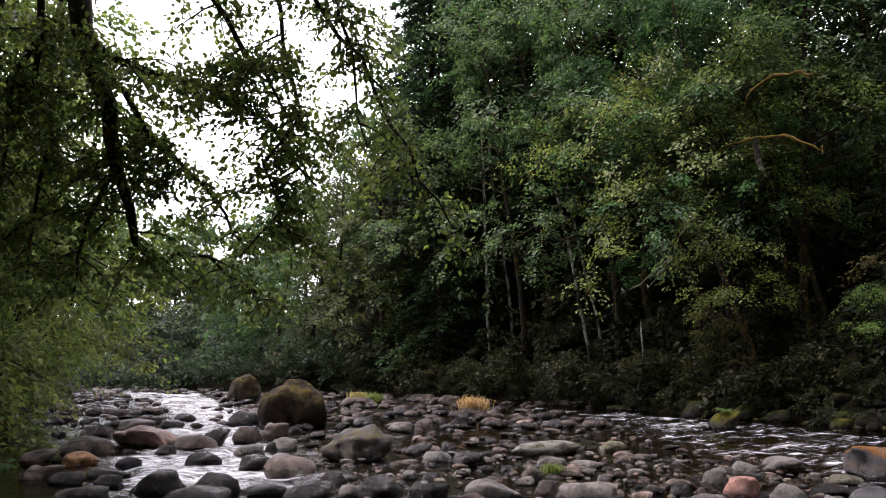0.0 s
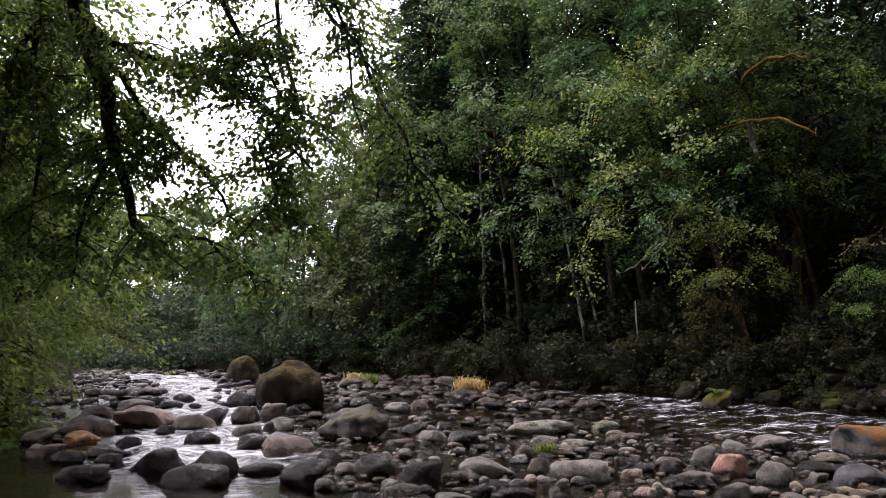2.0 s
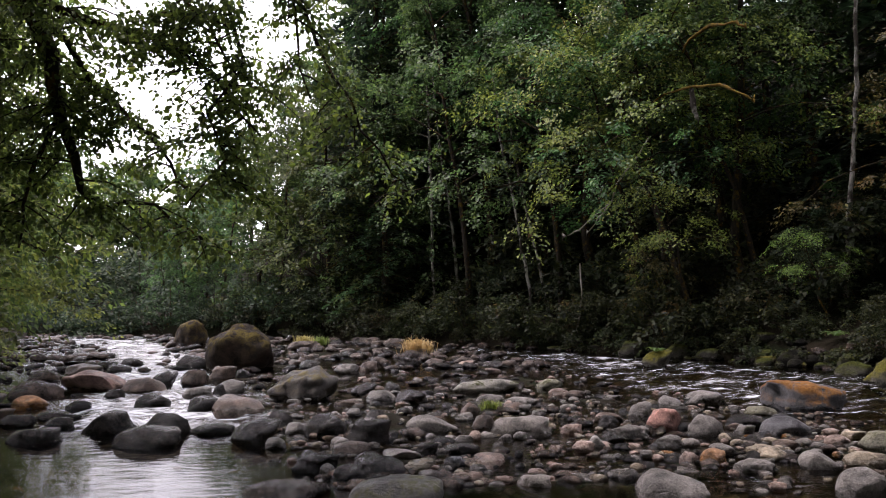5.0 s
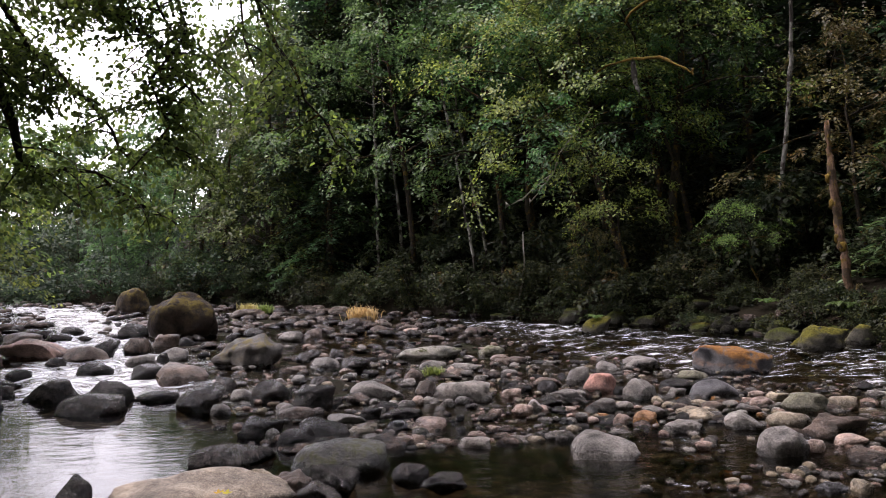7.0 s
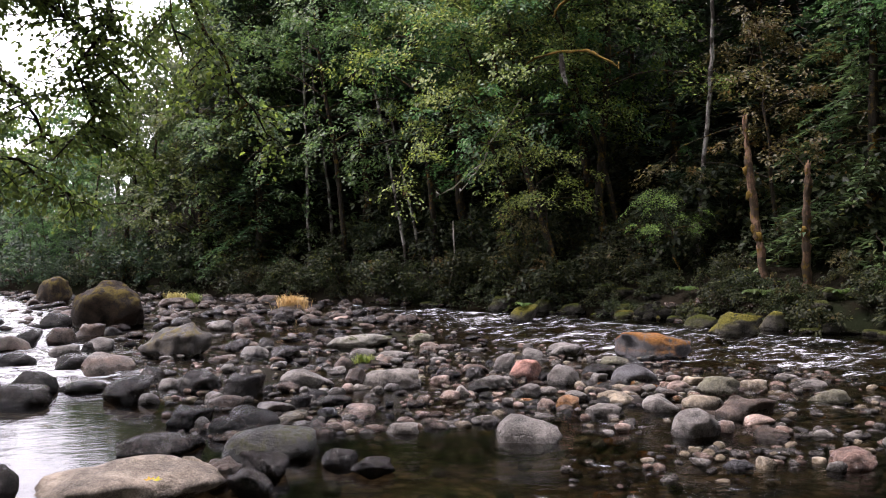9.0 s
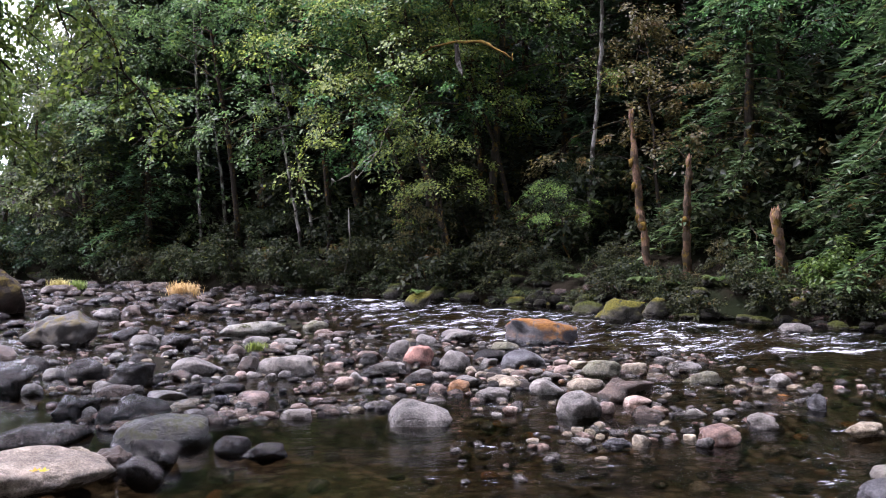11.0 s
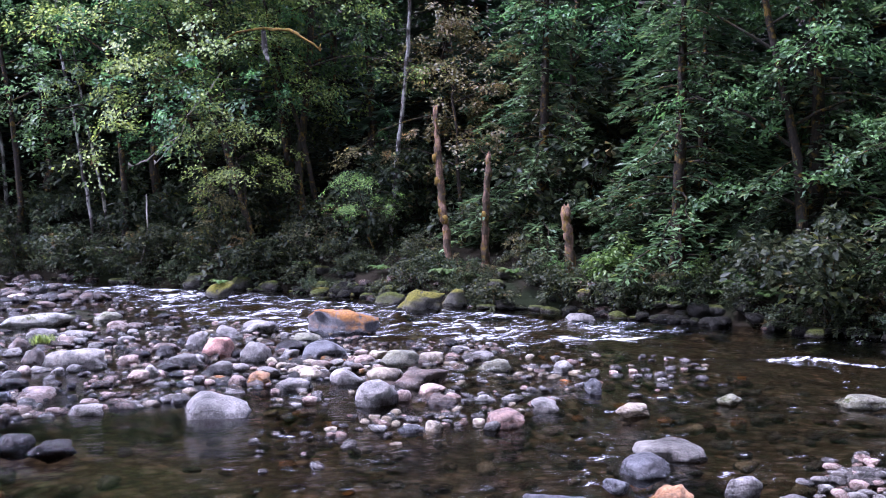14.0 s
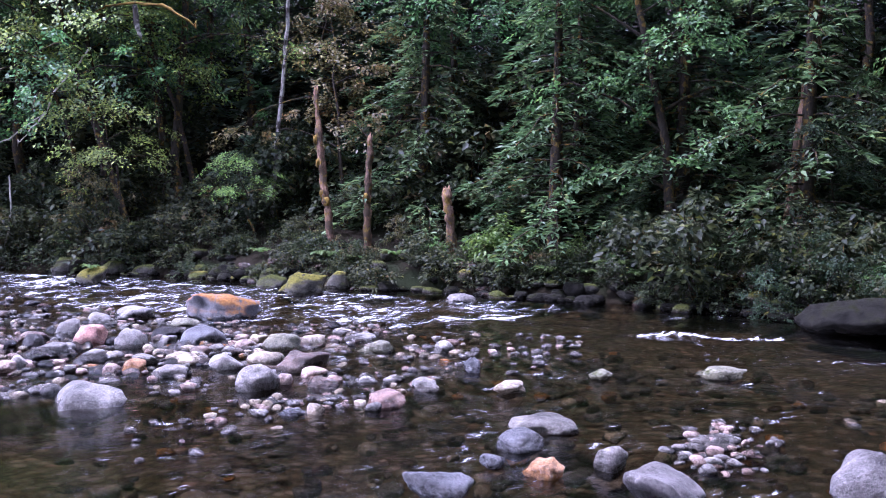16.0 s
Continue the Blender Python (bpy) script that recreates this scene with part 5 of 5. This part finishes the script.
bare_trunk([(10.7, 20.5, 0.6), (10.78, 20.35, 2.87), (10.83, 20.27, 3.84), (10.95, 20.15, 5.54), (10.97, 20.08, 6.57), (10.99, 20.07, 7.74), (11.1, 20, 11)], [0.085, 0.075, 0.07, 0.065, 0.06, 0.055, 0.03], PALE_BARK, "slim white-barked alder trunk", 81)
bare_trunk([(1.5, 31.0, 0.3), (1.48, 31.01, 2.17), (1.45, 31.06, 4.91), (1.4, 31.12, 7.12), (1.3, 31.2, 10)], [0.075, 0.065, 0.06, 0.055, 0.03], PALE_BARK, "straight pale alder trunk", 82)
bare_trunk([(2.5, 31.3, 0.5), (2.2, 31.57, 3.96), (2.03, 31.78, 5.4), (1.79, 32.05, 7.08), (1.6, 32.3, 9.5)], [0.075, 0.065, 0.06, 0.05, 0.03], PALE_BARK, "leaning pale alder trunk", 83)
bare_trunk([(4.45, 27.5, 0.3), (4.35, 27.69, 1.75), (4.11, 27.98, 3.33), (3.89, 28.27, 4.96), (3.6, 28.56, 6.65), (3.4, 28.8, 9)], [0.065, 0.06, 0.055, 0.05, 0.045, 0.03], PALE_BARK, "leaning grey alder trunk", 84)
bare_trunk([(5.0, 27.5, 0.4), (4.76, 27.83, 2.1), (4.46, 28.13, 3.69), (4.05, 28.6, 6.1), (3.8, 28.9, 8.5)], [0.065, 0.06, 0.055, 0.05, 0.03], PALE_BARK, "leaning grey alder trunk", 85)
bare_trunk([(7.7, 21.8, 0.2), (7.34, 22.27, 1.84), (7.09, 22.62, 3.11), (6.73, 23.15, 4.46), (6.45, 23.54, 5.72), (6.2, 23.9, 8)], [0.13, 0.11, 0.1, 0.09, 0.08, 0.05], BARK, "mossy brown trunk leaning over the bank", 86)
bare_trunk([(15.3, 8.5, 1.2), (15.44, 8.4, 2.53), (15.5, 8.3, 3.69), (15.52, 8.17, 4.41), (15.53, 8.15, 5.24), (15.6, 8, 8)], [0.16, 0.15, 0.15, 0.14, 0.13, 0.06], SNAG_BARK, "thick reddish-brown trunk on the slope", 87)


def bough(points, radii, mat, label, seed, name="mossy_bough"):
    v, t = lumpy(points, radii, seed, 7, 4, 0.15)
    return tagged(new(name, tri_mesh(name, v, t, mat, True)), label, "branch")


bough([(7.3, 21.5, 7.55), (7.42, 21.34, 7.81), (7.78, 20.83, 8.0), (8.2, 20.23, 7.9), (8.35, 20.1, 7.75)], [0.02, 0.032, 0.042, 0.032, 0.018], MOSSY_BARK, "arching branch thick with orange moss", 91)
bough([(6.7, 22.1, 6.4), (6.91, 21.83, 6.55), (7.42, 21.12, 6.6), (7.86, 20.53, 6.49), (8.27, 19.98, 6.12), (8.4, 19.85, 5.95)], [0.01, 0.022, 0.034, 0.034, 0.026, 0.012], MOSSY_BARK, "arching branch thick with orange moss", 92)
bough([(7.42, 21.3, 6.55), (7.47, 21.21, 5.98), (7.53, 21.14, 5.7)], [0.06, 0.07, 0.04], PALE_BARK, "broken pale stub hanging under a branch", 93, "dead_stub")
bough([(6.7, 22.4, 5.6), (6.52, 22.58, 5.26), (6.03, 23.24, 4.48), (5.91, 23.43, 3.99), (5.23, 24.42, 3.32), (4.86, 24.91, 3.13)], [0.022, 0.02, 0.018, 0.016, 0.012, 0.006], DRY_WOOD, "bare bleached dead branch", 94, "dead_branch")
bough([(5.91, 23.43, 3.99), (5.58, 23.93, 3.45), (5.4, 24.17, 3.2)], [0.02, 0.014, 0.006], DRY_WOOD, "bare bleached dead branch", 95, "dead_branch")
bough([(5.2, 24.12, 2.4), (5.21, 24.06, 1.43), (5.08, 24.24, 0.4)], [0.012, 0.02, 0.025], DRY_WOOD, "thin bleached stick hanging at the bank", 96, "dead_branch")

# bright maples, rusty ones, cedars and bushes at their places
for x, y, s, turn in ((7.6, 22.0, 0.85, 200), (9.9, 19.6, 0.6, 170)):
    put(MAPLES[1], x, y, turn, s, group="bright maples of the far bank")
put(RUSTS[1], 7.0, 22.3, 160, 0.6, group="rusty maples")
put(RUSTS[0], 12.0, 19.0, 100, 1.0, group="rusty maples")
put(RUSTS[1], 11.7, 15.9, 190, 0.4, group="rusty maples")
put(CEDARS[0], 13.0, 16.8, 0, 1.0, group="cedars on the slope")
put(CEDARS[0], 14.6, 13.2, 120, 0.9, group="cedars on the slope")
put(CEDARS[0], 15.2, 10.8, 240, 1.0, group="cedars on the slope")
for x, y, s in ((12.3, 13.2, 0.8), (11.6, 14.5, 0.5), (13.3, 10.6, 0.6), (13.0, 11.6, 0.7), (14.2, 7.4, 0.8), (14.0, 5.8, 0.8)):
    put(BRIGHTS[0], x, y, tree_rng.uniform(0, 360), s, group="bright bushes of the far bank")
put(BRIGHTS[0], -6.5, 11.0, 30, 0.9, group="bright bushes of the near bank")
put(BRIGHTS[0], -6.9, 12.2, 130, 1.3, group="bright bushes of the near bank")


for x, y, s in ((12.95, 5.7, 0.5), (13.1, 6.6, 0.6), (12.9, 5.0, 0.45), (12.9, 7.4, 0.5)):
    put(UNDERS[1], x, y, tree_rng.uniform(0, 360), s, group="shrubs of the far bank")


def fern(seed, size):
    """A sword fern: a rosette of arching fronds, each with leaflets in two rows."""
    r = np.random.default_rng(seed)
    top = new("sword_fern")
    for k in range(11):
        a = k * 2.4
        way = np.array([math.cos(a), math.sin(a), 0])
        s = np.linspace(0.08, 1, 16)
        length = size * r.uniform(0.75, 1.15)
        path = way * (s * length)[:, None] + np.array([0, 0, 1]) * (length * (1.15 * s - 1.0 * s ** 2))[:, None]
        sidew = np.array([-way[1], way[0], 0])
        width = (size * 0.24 * np.sin(np.pi * (0.12 + 0.86 * s)))[:-1, None]
        out_tips = [path[:-1] + (sidew * sign + way * 0.45) * width * r.uniform(0.8, 1.15, (15, 1)) - np.array([0, 0, 0.25]) * width for sign in (1.0, -1.0)]
        i = np.arange(15)
        tris = np.concatenate([np.stack([i, i + 1, 16 + i], 1), np.stack([i + 1, i, 31 + i], 1)])
        child("frond", tri_mesh("frond", np.concatenate([path] + out_tips), tris, FERN), top)
    return tagged(top, "green sword fern on the rocky bank", "fern")


FERNS = [fern(61, 0.55)]
copy_thing(FERNS[0], pose(5.52, 18.4, 0.31) @ Matrix.Diagonal((0.42, 0.42, 0.6, 1)))
for x, y, s in ((10.05, 16.5, 0.9), (10.9, 15.0, 0.8), (11.3, 14.0, 0.7), (12.0, 13.0, 0.9), (12.9, 10.6, 0.9), (7.1, 21.2, 0.8), (13.2, 9.4, 0.8), (9.3, 18.2, 0.7), (12.2, 11.6, 0.8), (12.45, 10.9, 0.6), (12.75, 9.9, 0.7), (11.75, 12.9, 0.8), (11.3, 13.6, 0.6), (13.1, 8.4, 0.8), (13.35, 7.5, 0.7), (10.3, 15.7, 0.7), (8.2, 20.4, 0.7), (6.3, 23.0, 0.7)):
    put(FERNS[0], x, y, tree_rng.uniform(0, 360), s, sink=-0.1, group="ferns of the far bank")


def grass(x, y, z, size, count, mat, label, seed):
    r = np.random.default_rng(seed)
    pieces = []
    for k in range(count):
        a, h = r.uniform(0, 6.28), size * r.uniform(0.6, 1.2)
        way = np.array([math.cos(a), math.sin(a), 0])
        base = np.array([r.normal(0, 0.42), r.normal(0, 0.3), -0.12 * abs(r.normal())]) * size
        sidew = np.array([-way[1], way[0], 0]) * 0.007
        spread = r.uniform(0.25, 1.15)
        mid, tip = base + way * h * 0.3 * spread + np.array([0, 0, h * 0.6]), base + way * h * spread + np.array([0, 0, h * (1 - 0.5 * spread)])
        pieces.append((np.array([base - sidew, base + sidew, mid - sidew * 0.8, mid + sidew * 0.8, tip]), np.array([(0, 1, 3), (0, 3, 2), (2, 3, 4)])))
    ob = new("grass_tuft", tri_mesh("grass_tuft", *join(pieces), mat))
    ob.location = (x, y, z)
    return tagged(ob, label, "grass", "grass tufts")


grass(0.63, 21.85, 0.2, 0.42, 420, STRAW, "dry straw-coloured grass tuft on a rock", 1)
grass(-2.6, 26.7, 0.18, 0.3, 300, STRAW, "dry straw-coloured grass tuft on a rock", 2)
grass(1.3, 12.0, 0.06, 0.15, 140, GRASS, "fresh green grass tuft among cobbles", 3)
grass(-2.2, 27.6, 0.1, 0.32, 260, GRASS, "fresh green grass tuft among cobbles", 4)


def fallen_leaf(x, y, z, size, turn, label):
    """A lobed leaf lying on a stone, its tips curled up."""
    n = 20
    ring = []
    for k in range(n):
        a = 2 * math.pi * k / n
        q = size * (0.5 + 0.22 * math.cos(5 * a) + 0.1 * math.cos(a))
        ring.append((math.cos(a) * q, math.sin(a) * q, 0.006 + 0.35 * q * q / size))
    me = mesh_from("fallen_leaf", [(0, 0, 0.004)] + ring, [(0, 1 + k, 1 + (k + 1) % n) for k in range(n)], DRY_LEAF)
    ob = new("fallen_leaf", me)
    ob.matrix_world = pose(x, y, z, 4, -6, turn)
    return tagged(ob, label, "leaf", "fallen leaves")


LEAF_Z = 0.235
DRY_LEAF = leaf_material("fallen_yellow_leaf", (0.4, 0.3, 0.03), (0.55, 0.42, 0.06))
for x, y, turn in ((-0.7, 5.42, 20), (-0.65, 5.4, 80)):
    fallen_leaf(x, y, LEAF_Z, 0.05, turn, "small yellow leaf fallen on the tan slab")


# ---------------------------------------------------------------- the near tree whose boughs hang into the view
near_rng = np.random.default_rng(5)
near_tree = new("leaning_alder")
near_tree.location = (-6.6, 7.4, 0.5)
NEAR_BASE = np.array([-6.6, 7.4, 0.5])
near_leaves = []
SPREAD_OUT = 1.58


def out(p):
    """Moves a place on the boughs outwards from the viewpoint at the shore."""
    eye = np.array([-0.065, 0.65, 1.6])
    return eye + (np.array(p) - eye) * SPREAD_OUT


def near_bough(points, r0, r1, twigs, leafy, wide=0.5):
    """A hanging bough with side twigs, and leaves in rows along them."""
    knees = [out(p) - NEAR_BASE for p in points]
    path = []
    for a, b in zip(knees, knees[1:]):
        path += [a, a * 0.5 + b * 0.5 + near_rng.normal(0, 0.045, 3) * np.linalg.norm(b - a) * 1.6]
    path.append(knees[-1])
    n = len(path)
    limb = child("bough", tri_mesh("bough", *tube(path, [r0 + (r1 - r0) * i / (n - 1) for i in range(n)], 7), BARK, True), near_tree)
    for k in range(twigs):
        f = near_rng.uniform(0.05, 1) * (n - 1)
        i = min(int(f), n - 2)
        c = path[i] * (1 - f + i) + path[i + 1] * (f - i)
        a = near_rng.uniform(0, 6.28)
        ln = near_rng.uniform(0.6, 1.9) * wide
        way = np.array([math.cos(a), math.sin(a) * 0.6, near_rng.uniform(-0.7, 0.25)])
        tw = branch_path(near_rng, c, way, ln, 0.1, 0.35, 5)
        child("twig", tri_mesh("twig", *tube(tw, [0.012, 0.01, 0.008, 0.006, 0.003], 4), BARK, True), limb)
        m = int(leafy * 1.5 * ln / wide)
        g = np.minimum(near_rng.uniform(0.1, 1.05, m) * 4, 3.999)
        q = g.astype(int)
        pa = np.array(tw)
        spots = pa[q] * (1 - g + q)[:, None] + pa[q + 1] * (g - q)[:, None] + near_rng.normal(0, 0.075, (m, 3))
        near_leaves.append(broad_leaves(near_rng, spots, near_rng.normal(0, 0.5, (m, 3)) + np.array([0, -0.3, 0.6]), 0.064, droop=np.tile(way * 0.6 + np.array([0, 0, -0.7]), (m, 1))))


trunk_path = [(0, 0, -0.6), (0.4, 0.4, 1.6), (0.9, 0.8, 3.2), (1.6, 1.2, 4.6), (2.3, 1.7, 5.8)]
child("trunk", tri_mesh("trunk", *lumpy(trunk_path, [0.3, 0.25, 0.22, 0.2, 0.17], 55, 10, 4, 0.07), BARK, True), near_tree)
near_bough([(-2.75, 6.02, 4.6), (-2.6, 6.09, 4.31), (-2.43, 6.16, 3.88), (-2.34, 6.2, 3.44), (-2.23, 6.25, 3.0), (-2.1, 6.3, 2.52), (-1.94, 6.35, 2.17)], 0.17, 0.03, 46, 46)
near_bough([(-1.97, 6.44, 2.18), (-1.85, 6.48, 2.25), (-1.64, 6.54, 2.23), (-1.42, 6.6, 2.06), (-1.27, 6.63, 1.91)], 0.03, 0.008, 14, 26, 0.35)
near_bough([(-1.9, 6.0, 4.6), (-1.18, 6.14, 4.17), (-0.89, 6.19, 3.88), (-0.59, 6.23, 3.51), (-0.41, 6.24, 3.06), (-0.22, 6.25, 2.69)], 0.035, 0.012, 26, 34, 0.45)
near_bough([(-0.22, 6.25, 2.69), (-0.01, 6.25, 2.39), (0.12, 6.25, 2.24)], 0.012, 0.005, 8, 14, 0.22)
near_bough([(-2.32, 6.0, 3.59), (-1.93, 6.14, 3.38), (-1.56, 6.26, 3.3), (-1.2, 6.34, 3.09), (-0.9, 6.39, 2.68)], 0.05, 0.01, 36, 40, 0.5)
near_bough([(-2.2, 5.98, 4.4), (-1.82, 6.07, 4.07), (-1.47, 6.17, 3.76), (-1.22, 6.23, 3.4), (-1.04, 6.27, 3.07)], 0.05, 0.01, 34, 40, 0.5)
near_bough([(-2.62, 6.41, 4.14), (-2.79, 6.33, 3.64), (-2.9, 6.28, 3.16), (-2.93, 6.26, 2.66)], 0.05, 0.012, 30, 44, 0.5)
near_bough([(-2.34, 6.2, 3.44), (-2.02, 6.32, 3.05), (-1.77, 6.4, 2.8), (-1.52, 6.47, 2.51), (-1.41, 6.5, 2.32)], 0.04, 0.01, 24, 34, 0.4)
near_bough([(-1.6, 6.0, 4.6), (-0.88, 6.09, 4.22), (-0.73, 6.11, 3.74), (-0.62, 6.12, 3.29), (-0.54, 6.13, 2.88)], 0.03, 0.008, 22, 34, 0.4)
near_bough([(-2.23, 6.25, 3.0), (-2.3, 6.3, 2.6), (-2.45, 6.35, 2.2), (-2.5, 6.4, 1.9)], 0.035, 0.01, 22, 40, 0.45)
near_bough([(-2.7, 6.2, 3.9), (-2.75, 6.25, 3.3), (-2.7, 6.3, 2.7), (-2.75, 6.3, 2.1)], 0.04, 0.01, 30, 44, 0.5)
near_bough([(-2.95, 6.2, 4.0), (-3.0, 6.25, 3.3), (-3.0, 6.3, 2.6), (-2.95, 6.3, 1.9)], 0.04, 0.01, 30, 44, 0.5)
near_bough([(-1.6, 5.9, 4.6), (-1.18, 6.2, 4.1), (-1.11, 6.24, 3.6), (-0.99, 6.26, 3.15), (-1.22, 6.22, 2.8), (-1.1, 6.24, 2.5), (-1.35, 6.2, 2.2)], 0.03, 0.008, 34, 44, 0.4)
child("crown", tri_mesh("crown", *join(near_leaves), NEAR_LEAF), near_tree)
tagged(near_tree, "alder with dark drooping leafy boughs over the river", "tree")
